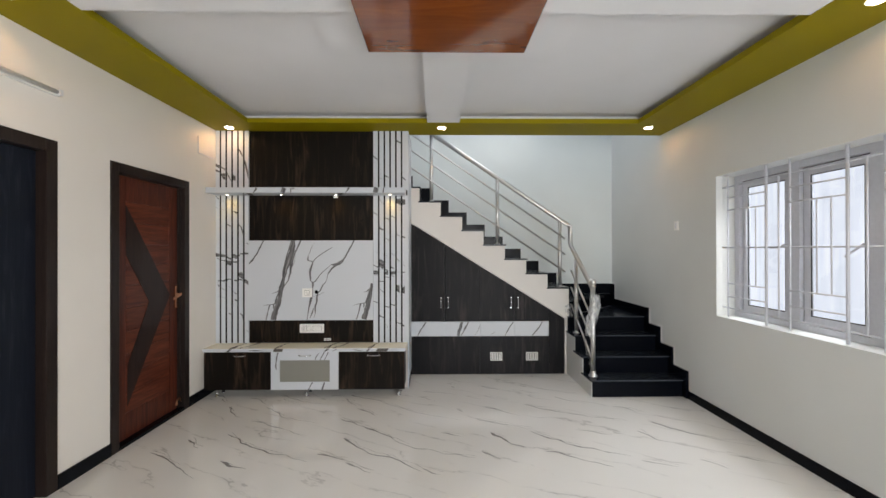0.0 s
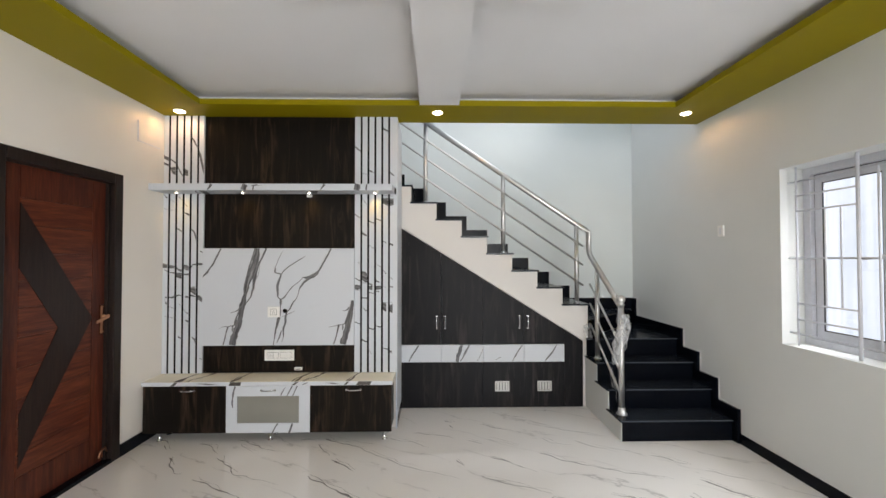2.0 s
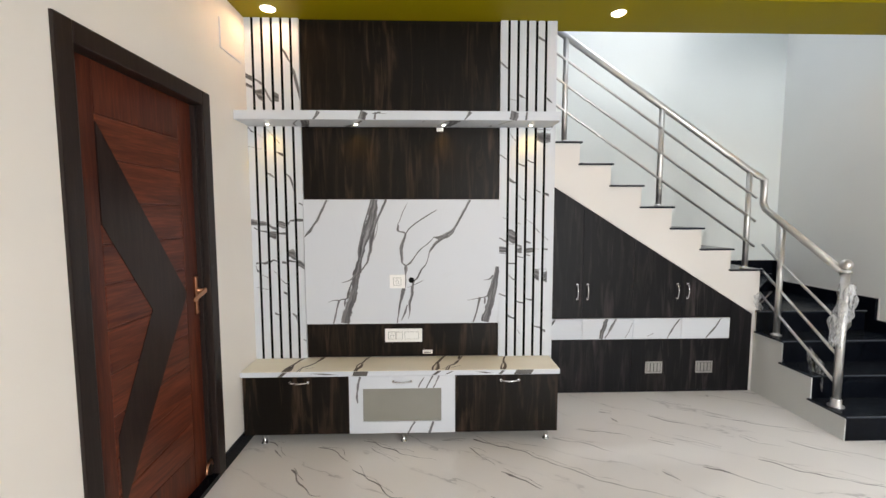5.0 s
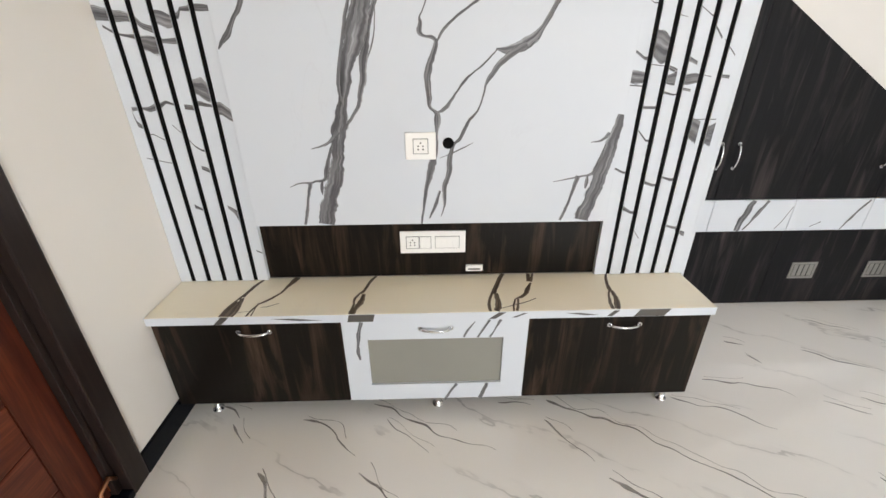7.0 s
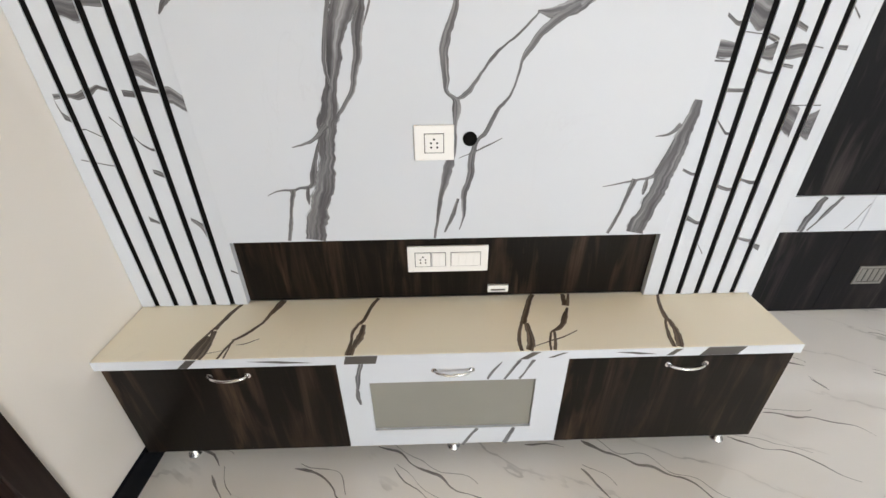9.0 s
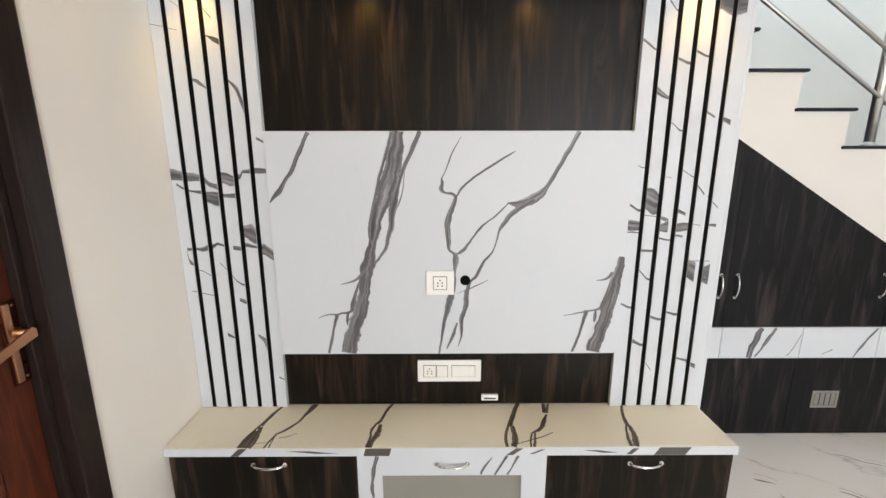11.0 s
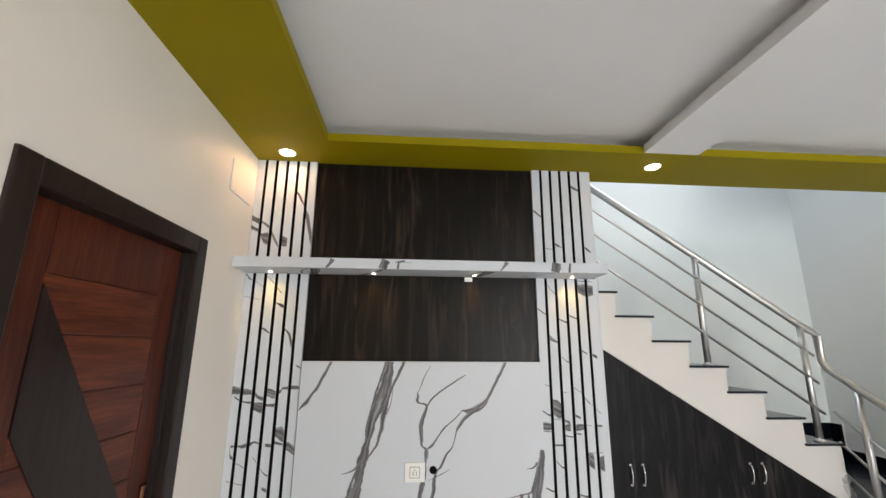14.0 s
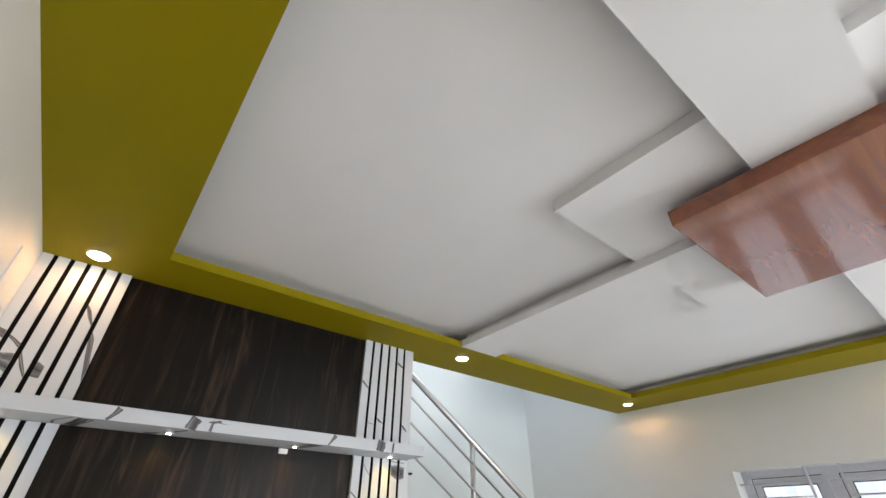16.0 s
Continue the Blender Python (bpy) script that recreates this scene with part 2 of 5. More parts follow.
seam_grey = plain("grout_line_white", (0.75, 0.75, 0.74), 0.6)


def glass(name, rough, tint):
    n = Nodes(name)
    return n.done(tint, rough, 0.0, Transmission_Weight=1.0, IOR=1.45)


clear_glass = glass("clear_glass", 0.0, (0.95, 0.97, 1.0))


def film_plastic():
    n = Nodes("crumpled_clear_plastic_film")
    f = n.noise(n.scaled((1, 1, 0.3)), 34, 5, 0.65, 1.5)
    n.bump(f, 0.8, 0.01)
    return n.done((0.85, 0.87, 0.88), 0.3, 0.0, Alpha=n.ramp(f, [(0.38, grey(0.10)), (0.66, grey(0.58))]))


plastic_film = film_plastic()


def cabinet_glass():
    n = Nodes("grey_tinted_cabinet_glass")
    f = n.noise(n.scaled((1, 1, 1)), 4, 3)
    return n.done(n.mix(f, (0.24, 0.235, 0.205), (0.28, 0.272, 0.24)), 0.05)


tinted_glass = cabinet_glass()


def glow(name, c, power):
    n = Nodes(name)
    return n.done((0.8, 0.8, 0.8), 0.5, 0.0, Emission_Color=(*c, 1), Emission_Strength=power)


lamp_glow = glow("warm_lamp_lens", (1.0, 0.86, 0.64), 20)


def outside():
    m = bpy.data.materials.new("bright_overcast_outside")
    m.use_nodes = True
    t = m.node_tree
    t.nodes.clear()
    out, em = t.nodes.new("ShaderNodeOutputMaterial"), t.nodes.new("ShaderNodeEmission")
    co, mp = t.nodes.new("ShaderNodeTexCoord"), t.nodes.new("ShaderNodeMapping")
    nz, rp = t.nodes.new("ShaderNodeTexNoise"), t.nodes.new("ShaderNodeValToRGB")
    mp.inputs["Scale"].default_value = (1, 9, 0.5)
    nz.inputs["Scale"].default_value = 1.6
    rp.color_ramp.elements[0].color, rp.color_ramp.elements[1].color = (0.66, 0.72, 0.80, 1), (0.80, 0.84, 0.93, 1)
    rp.color_ramp.elements[0].position, rp.color_ramp.elements[1].position = 0.3, 0.7
    em.inputs["Strength"].default_value = 1.25
    for a, b in ((co.outputs["Object"], mp.inputs[0]), (mp.outputs[0], nz.inputs[0]), (nz.outputs["Fac"], rp.inputs[0]),
                 (rp.outputs[0], em.inputs[0]), (em.outputs[0], out.inputs[0])):
        t.links.new(a, b)
    return m


outside_white = outside()

# ---------------------------------------------------------------- mesh helpers


def add_box(bm, x0, x1, y0, y1, z0, z1, bevel=0.0):
    c = ((x0 + x1) / 2, (y0 + y1) / 2, (z0 + z1) / 2)
    r = bmesh.ops.create_cube(bm, size=1.0, matrix=Matrix.LocRotScale(c, None, (abs(x1 - x0), abs(y1 - y0), abs(z1 - z0))))
    if bevel:
        edges = {e for v in r["verts"] for e in v.link_edges}
        bmesh.ops.bevel(bm, geom=list(edges), offset=bevel, segments=2, profile=0.6, affect="EDGES")
    return bm


def boxes(*specs, bevel=0.0):
    bm = bmesh.new()
    for s in specs:
        add_box(bm, *s, bevel=bevel)
    return bm


def prism(points, lo, hi, axis):
    """A flat outline given in two axes, pushed from lo to hi along the third."""
    def place(a, b, c):
        return {"x": (c, a, b), "y": (a, c, b), "z": (a, b, c)}[axis]
    bm = bmesh.new()
    low = [bm.verts.new(place(a, b, lo)) for a, b in points]
    high = [bm.verts.new(place(a, b, hi)) for a, b in points]
    bm.faces.new(low), bm.faces.new(list(reversed(high)))
    n = len(points)
    for i in range(n):
        bm.faces.new((low[i], high[i], high[(i + 1) % n], low[(i + 1) % n]))
    bmesh.ops.recalc_face_normals(bm, faces=bm.faces)
    return bm


def add_tube(bm, points, radius, sides=14, caps=True):
    """A round bar along a line of points, with mitred corners."""
    pts = [Vector(p) for p in points]
    rings = []
    up = Vector((0, 0, 1))
    for i, p in enumerate(pts):
        a = (p - pts[i - 1]).normalized() if i else (pts[1] - p).normalized()
        b = (pts[i + 1] - p).normalized() if i < len(pts) - 1 else a
        d = (a + b).normalized()
        ref = up if abs(a.z) < 0.95 and abs(b.z) < 0.95 else Vector((0, 1, 0))
        s = d.cross(ref).normalized()
        if rings and s.dot(last) < 0:
            s = -s
        last = s
        u = s.cross(d).normalized()
        k = 1 / max(0.5, a.dot(d))
        rings.append([bm.verts.new(p + s * math.cos(t) * radius * (1 if abs(s.dot(a)) < 1e-3 else k) + u * math.sin(t) * radius * k)
                      for t in (2 * math.pi * j / sides for j in range(sides))])
    for r0, r1 in zip(rings, rings[1:]):
        for j in range(sides):
            bm.faces.new((r0[j], r0[(j + 1) % sides], r1[(j + 1) % sides], r1[j])).smooth = True
    if caps:
        bm.faces.new(rings[0]), bm.faces.new(rings[-1])
    bmesh.ops.recalc_face_normals(bm, faces=bm.faces)
    return bm


def tube(points, radius, sides=14):
    return add_tube(bmesh.new(), points, radius, sides)


def add_lathe(bm, centre, profile, sides=24, axis="z"):
    """A turned shape: profile rows are (radius, height)."""
    cx, cy, cz = centre
    rings = []
    for r, h in profile:
        ring = []
        for j in range(sides):
            t = 2 * math.pi * j / sides
            a, b = r * math.cos(t), r * math.sin(t)
            ring.append(bm.verts.new({"z": (cx + a, cy + b, cz + h), "y": (cx + a, cy + h, cz + b), "x": (cx + h, cy + a, cz + b)}[axis]))
        rings.append(ring)
    for r0, r1 in zip(rings, rings[1:]):
        for j in range(sides):
            bm.faces.new((r0[j], r0[(j + 1) % sides], r1[(j + 1) % sides], r1[j])).smooth = True
    bm.faces.new(rings[0]), bm.faces.new(rings[-1])
    bmesh.ops.recalc_face_normals(bm, faces=bm.faces)
    return bm


def lathe(centre, profile, sides=24, axis="z"):
    return add_lathe(bmesh.new(), centre, profile, sides, axis)


def part(name, bm, material, parent=None, label=""):
    """Links a bmesh as one mesh object under a thing or a part."""
    me = bpy.data.meshes.new(name)
    bm.to_mesh(me), bm.free()
    me.materials.append(material)
    ob = new(name, me)
    if parent is not None:
        base = parent.matrix_basis.copy()
        up = parent
        while up.parent:
            up = up.parent
            base = up.matrix_basis @ base
        me.transform(base.inverted())
        ob.parent = parent
    return tagged(ob, label) if label else ob


def structure(name, bm, material, label=""):
    ob = part(name, bm, material)
    return tagged(ob, label, kind="structure")


def thing(name, place, label, category, group=""):
    ob = new(name)
    ob.matrix_basis = Matrix.Translation(place)
    ob.empty_display_size = 0.05
    return tagged(ob, label, category, group)


def add_vein(bm, points, width, at, axis="y", seed=0, ragged=0.35, clip=(), wander=0.006):
    """A ragged marble vein, a hair proud of its sheet. points: rows of (along, across, relative width)."""
    uv = bm.loops.layers.uv.verify()
    pts = [Vector(p) for p in points]
    for _ in range(2):  # round the corners off
        pts = [pts[0]] + [a.lerp(b, k) for a, b in zip(pts, pts[1:]) for k in (0.25, 0.75)] + [pts[-1]]
    line = []
    for a, b in zip(pts, pts[1:]):
        n = max(3, int((Vector((a.x, a.y)) - Vector((b.x, b.y))).length / 0.007))
        line += [a.lerp(b, i / n) for i in range(n)]
    line.append(pts[-1])
    width *= 1.12
    prev, went = None, seed * 0.37
    for i, p in enumerate(line):
        q = line[min(i + 2, len(line) - 1)] - line[max(i - 2, 0)]
        d = Vector((q.x, q.y)).normalized()
        s = Vector((-d.y, d.x))
        j = noise.noise(Vector((p.x * 9, p.y * 9, seed + 3.3))) * wander
        w1 = width * p.z * (0.5 + ragged * noise.noise(Vector((p.x * 19, p.y * 19, seed))))
        w2 = width * p.z * (0.5 + ragged * noise.noise(Vector((p.x * 19, p.y * 19, seed + 9))))
        fine = noise.noise(Vector((p.x * 75, p.y * 75, seed + 6.1)))
        c = Vector((p.x, p.y)) + s * (j + 0.0009 * fine)
        w1 *= 1 + 0.16 * fine
        w2 *= 1 + 0.16 * noise.noise(Vector((p.x * 60, p.y * 60, seed + 2.2)))
        row = []
        for k in (w1, -w2):
            u = c + s * k
            row.append({"y": (u.x, at, u.y), "z": (u.x, u.y, at), "x": (at, u.x, u.y)}[axis])
        inside = not clip or (clip[0] < c.x < clip[1] and clip[2] < c.y < clip[3])
        if i:
            went += (Vector((p.x, p.y)) - Vector((line[i - 1].x, line[i - 1].y))).length
        row = ([bm.verts.new(v) for v in row], went) if inside else None
        if prev and row:
            f = bm.faces.new((prev[0][0], prev[0][1], row[0][1], row[0][0]))
            for loop, at_uv in zip(f.loops, ((0, prev[1]), (1, prev[1]), (1, row[1]), (0, row[1]))):
                loop[uv].uv = at_uv
        prev = row
    return bm


def add_slat_vein(bm, slats, points, at, seed=0):
    """A vein that crosses several slats, cut off at each groove. points: (x, z, height)."""
    uv = bm.loops.layers.uv.verify()
    for a, b in slats:
        n = 8
        prev = None
        lo, hi = max(a, points[0][0]), min(b, points[-1][0])
        if hi - lo < 0.004:
            continue
        lo, hi = (a if lo - a < 0.013 else lo), (b if b - hi < 0.013 else hi)
        for i in range(n + 1):
            x = lo + (hi - lo) * i / n
            at_x = min(max(x, points[0][0]), points[-1][0])
            for p, q in zip(points, points[1:]):
                if p[0] <= at_x <= q[0]:
                    t = (at_x - p[0]) / (q[0] - p[0])
                    z, w = p[1] + (q[1] - p[1]) * t, (p[2] + (q[2] - p[2]) * t) * 1.12
                    break
            else:
                prev = None
                continue
            z += 0.002 * noise.noise(Vector((x * 18, seed, 1)))
            h = w * (0.48 + 0.25 * noise.noise(Vector((x * 24, seed, 5))))
            g = w * (0.48 + 0.25 * noise.noise(Vector((x * 24, seed, 8))))
            row = ([bm.verts.new((x, at, z + h)), bm.verts.new((x, at, z - g))], x + seed * 0.4)
            if prev:
                f = bm.faces.new((prev[0][0], row[0][0], row[0][1], prev[0][1]))
                for loop, at_uv in zip(f.loops, ((0, prev[1]), (0, row[1]), (1, row[1]), (1, prev[1]))):
                    loop[uv].uv = at_uv
            prev = row


# ---------------------------------------------------------------- plan of the room
LEFT, RIGHT, SOUTH, NORTH = -2.0, 2.78, -2.4, 6.50
WALL, TV, FACE, EDGE = 0.23, 5.10, 5.573, 5.23
LOW, LIP, HIGH = 2.715, 2.760, 2.820
DOOR = (3.68, 4.605, 2.10)
DOOR2 = (2.33, 3.265, 2.125)
WIN = (2.52, 4.32, 0.87, 2.10)
TOP = 4.3

floor = structure("floor", boxes((LEFT - WALL, RIGHT + WALL, SOUTH - WALL, NORTH + WALL, -0.12, 0.0)), floor_tile,
          "polished white floor tiles with thin grey diagonal marble veins")


def floor_vein(bm, row, seed, level):
    """One printed vein: dark and broad a little after its start, then thinning out, with a faint hair beside it."""
    pts = list(zip(row[0:-1:2], row[1:-1:2]))
    n = len(pts) - 1
    body = [(x, y, (0.35, 1.0, 0.75, 0.7, 0.6, 0.5)[min(i, 5)] if i < n else 0.2) for i, (x, y) in enumerate(pts)]
    (x0, y0), (x1, y1) = pts[0], pts[1]
    body.insert(1, (x0 + (x1 - x0) * 0.22, y0 + (y1 - y0) * 0.22, 1.45))
    rough = [body[0]]
    for a, b in zip(body, body[1:]):
        steps = max(1, int(math.hypot(b[0] - a[0], b[1] - a[1]) / 0.045))
        for k in range(1, steps + 1):
            f = k / steps
            x, y = a[0] + (b[0] - a[0]) * f, a[1] + (b[1] - a[1]) * f
            shift = 0.0 if k == steps else 0.022 * noise.noise(Vector((x * 13, y * 13, seed)))
            thick = (a[2] + (b[2] - a[2]) * f) * (0.85 + 0.9 * noise.noise(Vector((x * 9, y * 9, seed + 4))))
            rough.append((x + shift * 0.5, y + shift, max(0.18, thick)))
    body = rough
    add_vein(bm, body, row[-1] / 1000, level, "z", seed, 0.45, (LEFT, RIGHT, SOUTH, NORTH), 0.022)
    hair = [(x + 0.018, y + 0.022, 0.35) for x, y in pts[: max(2, n)]]
    add_vein(bm, hair, row[-1] / 1500, level + 0.0001, "z", seed + 5, 0.5, (LEFT, RIGHT, SOUTH, NORTH), 0.03)


# each row: x, y of its bends, then its width in millimetres
veins_by_media = ((-1.26, 4.59, -1.03, 4.35, -0.68, 4.21, 8), (-1.27, 4.29, -1.02, 4.14, -0.70, 3.98, 8), (-1.34, 4.03, -1.06, 3.79, -0.81, 3.68, -0.58, 3.58, 11),
                  (-1.75, 3.73, -1.45, 3.53, -1.24, 3.38, 9), (-1.62, 4.59, -1.54, 4.47, -1.39, 4.35, 12), (-1.18, 3.60, -1.08, 3.53, -0.96, 3.49, 13),
                  (-1.60, 3.93, -1.45, 3.79, 12), (-1.52, 4.82, -1.45, 4.81, -1.38, 4.76, -1.36, 4.70, -1.29, 4.65, 9), (-1.25, 4.89, -1.13, 4.82, -0.94, 4.72, -0.78, 4.66, 9),
                  (-1.19, 4.81, -1.03, 4.65, 5), (-0.74, 4.89, -0.61, 4.86, 8), (-1.79, 4.80, -1.72, 4.71, 8), (-1.87, 4.90, -1.77, 4.84, 7))
veins_in_middle = ((-0.42, 4.53, -0.22, 4.38, 11), (-0.52, 4.31, -0.17, 4.05, 0.09, 3.80, 0.34, 3.69, 11), (-0.42, 3.93, -0.26, 3.76, -0.05, 3.63, 0.09, 3.55, 9),
                   (-0.54, 3.68, -0.34, 3.60, 14), (-0.31, 3.56, -0.12, 3.43, 12), (-0.05, 3.66, 0.22, 3.43, 8), (0.22, 3.46, 0.34, 3.41, 9),
                   (-0.58, 4.78, -0.50, 4.70, -0.44, 4.60, 8), (-0.54, 4.89, -0.46, 4.83, -0.29, 4.76, -0.14, 4.64, 0.07, 4.48, 0.20, 4.40, 0.51, 4.27, 9),
                   (-0.02, 4.89, 0.08, 4.83, 0.21, 4.80, 0.31, 4.72, 7), (0.17, 4.98, 0.34, 4.96, 0.50, 4.87, 7), (0.35, 4.02, 0.52, 3.94, 8), (0.35, 3.69, 0.58, 3.61, 11))
veins_by_stairs = ((0.76, 4.54, 0.84, 4.50, 1.06, 4.34, 12), (0.66, 4.28, 1.08, 4.07, 9), (0.77, 4.86, 1.00, 4.73, 8), (0.76, 5.16, 0.87, 5.07, 1.00, 5.02, 10),
                   (1.14, 4.61, 1.29, 4.49, 1.61, 4.33, 1.95, 4.22, 9), (0.74, 4.01, 0.83, 3.89, 0.97, 3.75, 15), (1.06, 4.02, 1.37, 3.76, 1.69, 3.62, 12),
                   (1.17, 5.17, 1.44, 5.03, 1.76, 4.88, 7), (1.22, 4.87, 1.27, 4.78, 1.42, 4.73, 9), (1.47, 4.80, 1.72, 4.61, 6), (0.47, 5.13, 0.50, 5.07, 9),
                   (1.45, 4.06, 1.70, 3.95, 8), (0.43, 5.24, 0.51, 5.20, 7), (0.50, 4.51, 0.55, 4.42, 9), (0.96, 5.40, 1.16, 5.28, 6))
veins_by_window = ((1.96, 4.56, 2.17, 4.40, 8), (2.11, 4.21, 2.28, 4.01, 2.47, 3.86, 2.70, 3.74, 10), (1.94, 4.03, 2.01, 3.87, 2.19, 3.76, 13), (2.23, 4.33, 2.47, 4.18, 7),
                   (1.10, 3.70, 1.25, 3.63, 1.50, 3.47, 10), (0.64, 3.71, 0.75, 3.59, 11), (1.73, 3.55, 1.94, 3.47, 9), (2.39, 3.64, 2.59, 3.50, 9),
                   (2.14, 3.56, 2.27, 3.45, 7), (0.60, 4.85, 0.73, 4.77, 8))
bm = bmesh.new()
for k, rows in enumerate((veins_by_media, veins_in_middle, veins_by_stairs, veins_by_window)):
    for i, row in enumerate(rows):
        floor_vein(bm, row, k * 31 + i * 1.7, 0.0004 + 0.0002 * (i % 4))
tagged(part("floor_veining", bm, vein_floor, floor, "soft grey printed veins of the floor tiles"), kind="stuff")

# walls, with openings for two doors and the window
bm = bmesh.new()
for y0, y1, z0, z1 in ((SOUTH, DOOR2[0], 0, TOP), (DOOR2[0], DOOR2[1], DOOR2[2], TOP), (DOOR2[1], DOOR[0], 0, TOP),
                       (DOOR[0], DOOR[1], DOOR[2], TOP), (DOOR[1], NORTH, 0, TOP)):
    add_box(bm, LEFT - WALL, LEFT, y0, y1, z0, z1)
structure("wall_west", bm, wall_paint, "cream white painted wall with two dark framed doors")
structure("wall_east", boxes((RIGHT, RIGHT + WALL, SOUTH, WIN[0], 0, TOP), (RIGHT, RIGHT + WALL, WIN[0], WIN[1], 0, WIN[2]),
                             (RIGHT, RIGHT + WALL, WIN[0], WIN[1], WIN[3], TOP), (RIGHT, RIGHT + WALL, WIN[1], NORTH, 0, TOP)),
          dimmed_white_paint, "white painted wall with a grilled window, dimmed in its paint")
structure("wall_stairwell", boxes((LEFT - WALL, RIGHT + WALL, NORTH, NORTH + WALL, 0, TOP)), day_tinted_paint,
          "pale painted stairwell wall, cool daylight tinted into its paint")
structure("wall_south", boxes((LEFT - WALL, -0.5, SOUTH - WALL, SOUTH, 0, TOP), (2.7, RIGHT + WALL, SOUTH - WALL, SOUTH, 0, TOP),
                              (-0.5, 2.7, SOUTH - WALL, SOUTH, 2.4, TOP), (-0.5, 2.7, SOUTH - WALL, SOUTH, 0, 0.15)), wall_paint,
          "plain cream wall with a wide opening for daylight")
structure("wall_north", boxes((LEFT, 0.008, TV + 0.022, FACE - 0.04, 0, LOW)), wall_paint, "cream wall that carries the media panels")

# ceiling: border, tray, crossed beams, square block
bm = bmesh.new()
for b in ((LEFT, -1.542, SOUTH, EDGE), (2.33, RIGHT, SOUTH, EDGE), (-1.542, 2.33, 4.80, EDGE), (-1.542, 2.33, 0.24, 0.67)):
    add_box(bm, *b, LOW, LIP)
structure("ceiling_border", bm, olive_paint, "olive green painted dropped ceiling border")
structure("ceiling", boxes((LEFT, RIGHT, SOUTH, EDGE, HIGH, HIGH + 0.12), (-1.542, 2.33, SOUTH, 0.24, LOW, LOW + 0.08),
                           (LEFT, RIGHT, EDGE - 0.03, EDGE, LIP, HIGH), (LEFT, RIGHT, EDGE - 0.1, EDGE, HIGH + 0.12, TOP)), ceiling_paint,
          "white painted tray ceiling")
bm = boxes((LEFT, LEFT + 0.34, SOUTH, EDGE, LIP, HIGH), (RIGHT - 0.33, RIGHT, SOUTH, EDGE, LIP, HIGH),
           (-1.66, 2.45, 4.925, EDGE - 0.03, LIP, HIGH), (-1.66, 2.45, 0.30, 0.56, LIP, HIGH))
structure("ceiling_cove", bm, ceiling_paint, "white recessed cove above the olive border")
for nm, b in (("ceiling_beam_long", (0.225, 0.545, 0.67, 4.80)), ("ceiling_beam_cross_west", (-1.542, 0.225, 2.57, 2.905)),
              ("ceiling_beam_cross_east", (0.545, 2.33, 2.57, 2.905))):
    inx, iny = (0.05, 0.0) if nm == 'ceiling_beam_long' else (0.0, 0.05)
    structure(nm, boxes((*b, LOW + 0.004, LOW + 0.052), (b[0] + inx, b[1] - inx, b[2] + iny, b[3] - iny, LOW + 0.052, HIGH)), ceiling_paint, "white plastered false ceiling beam")
for b in ((-0.385, 0.225, 2.905, 3.51), (0.545, 1.14, 2.905, 3.51), (-0.37, 0.225, 1.965, 2.57), (0.545, 1.14, 1.965, 2.57)):
    structure("ceiling_block", boxes((*b, HIGH - 0.056, HIGH)), ceiling_paint, "white square step of the tray ceiling round the beams")
structure("stairwell_roof", boxes((LEFT - WALL, -0.5, EDGE - 0.1, NORTH + WALL, TOP, TOP + 0.12), (2.3, RIGHT + WALL, EDGE - 0.1, NORTH + WALL, TOP, TOP + 0.12),
                                  (-0.5, 2.3, EDGE - 0.1, 5.47, TOP, TOP + 0.12), (-0.5, 2.3, 6.42, NORTH + WALL, TOP, TOP + 0.12)), ceiling_paint,
          "white stairwell roof with a roof light")

panel = thing("ceiling_panel", (0.38, 2.737, LOW), "glossy varnished brown plywood square fixed under the crossed ceiling beams", "ceiling panel")
part("board", boxes((-0.09, 0.85, 2.27, 3.205, LOW - 0.066, LOW + 0.003), bevel=0.004), panel_varnish, panel)

# skirting and outside
structure("baseboard", boxes((LEFT, LEFT + 0.012, DOOR2[1], DOOR[0], 0, 0.09), (LEFT, LEFT + 0.012, DOOR[1], TV + 0.02, 0, 0.09), (0.0085, 0.022, TV + 0.02, FACE - 0.02, 0, 0.085),
                             (LEFT, LEFT + 0.012, SOUTH, DOOR2[0], 0, 0.09), (RIGHT - 0.012, RIGHT, SOUTH, 4.725, 0, 0.08), bevel=0.001), granite_black,
          "black granite skirting along the walls")
structure("baseboard_paint_line", boxes((RIGHT - 0.004, RIGHT, SOUTH, 4.71, 0.08, 0.087)), seam_grey, "thin white filler line above the skirting")
structure("backdrop", boxes((4.6, 4.62, -1.0, 8.0, -1.0, 5.0)), outside_white, "bright overcast daylight outside the window")

# ---------------------------------------------------------------- staircase
RISE = 0.1693
SX = 1.852
stairs = thing("staircase", (2.3, 5.2, 0), "staircase with black granite treads and cream sides, turning at the corner", "staircase")


def tread(points, z, name="tread"):
    bm = prism(points, z - 0.015, z, "z")
    bmesh.ops.bevel(bm, geom=[e for e in bm.edges if abs(e.verts[0].co.z - e.verts[1].co.z) < 1e-4], offset=0.004, segments=1, affect="EDGES")
    return part(name, bm, granite_tread, stairs, "dusty polished black granite tread")


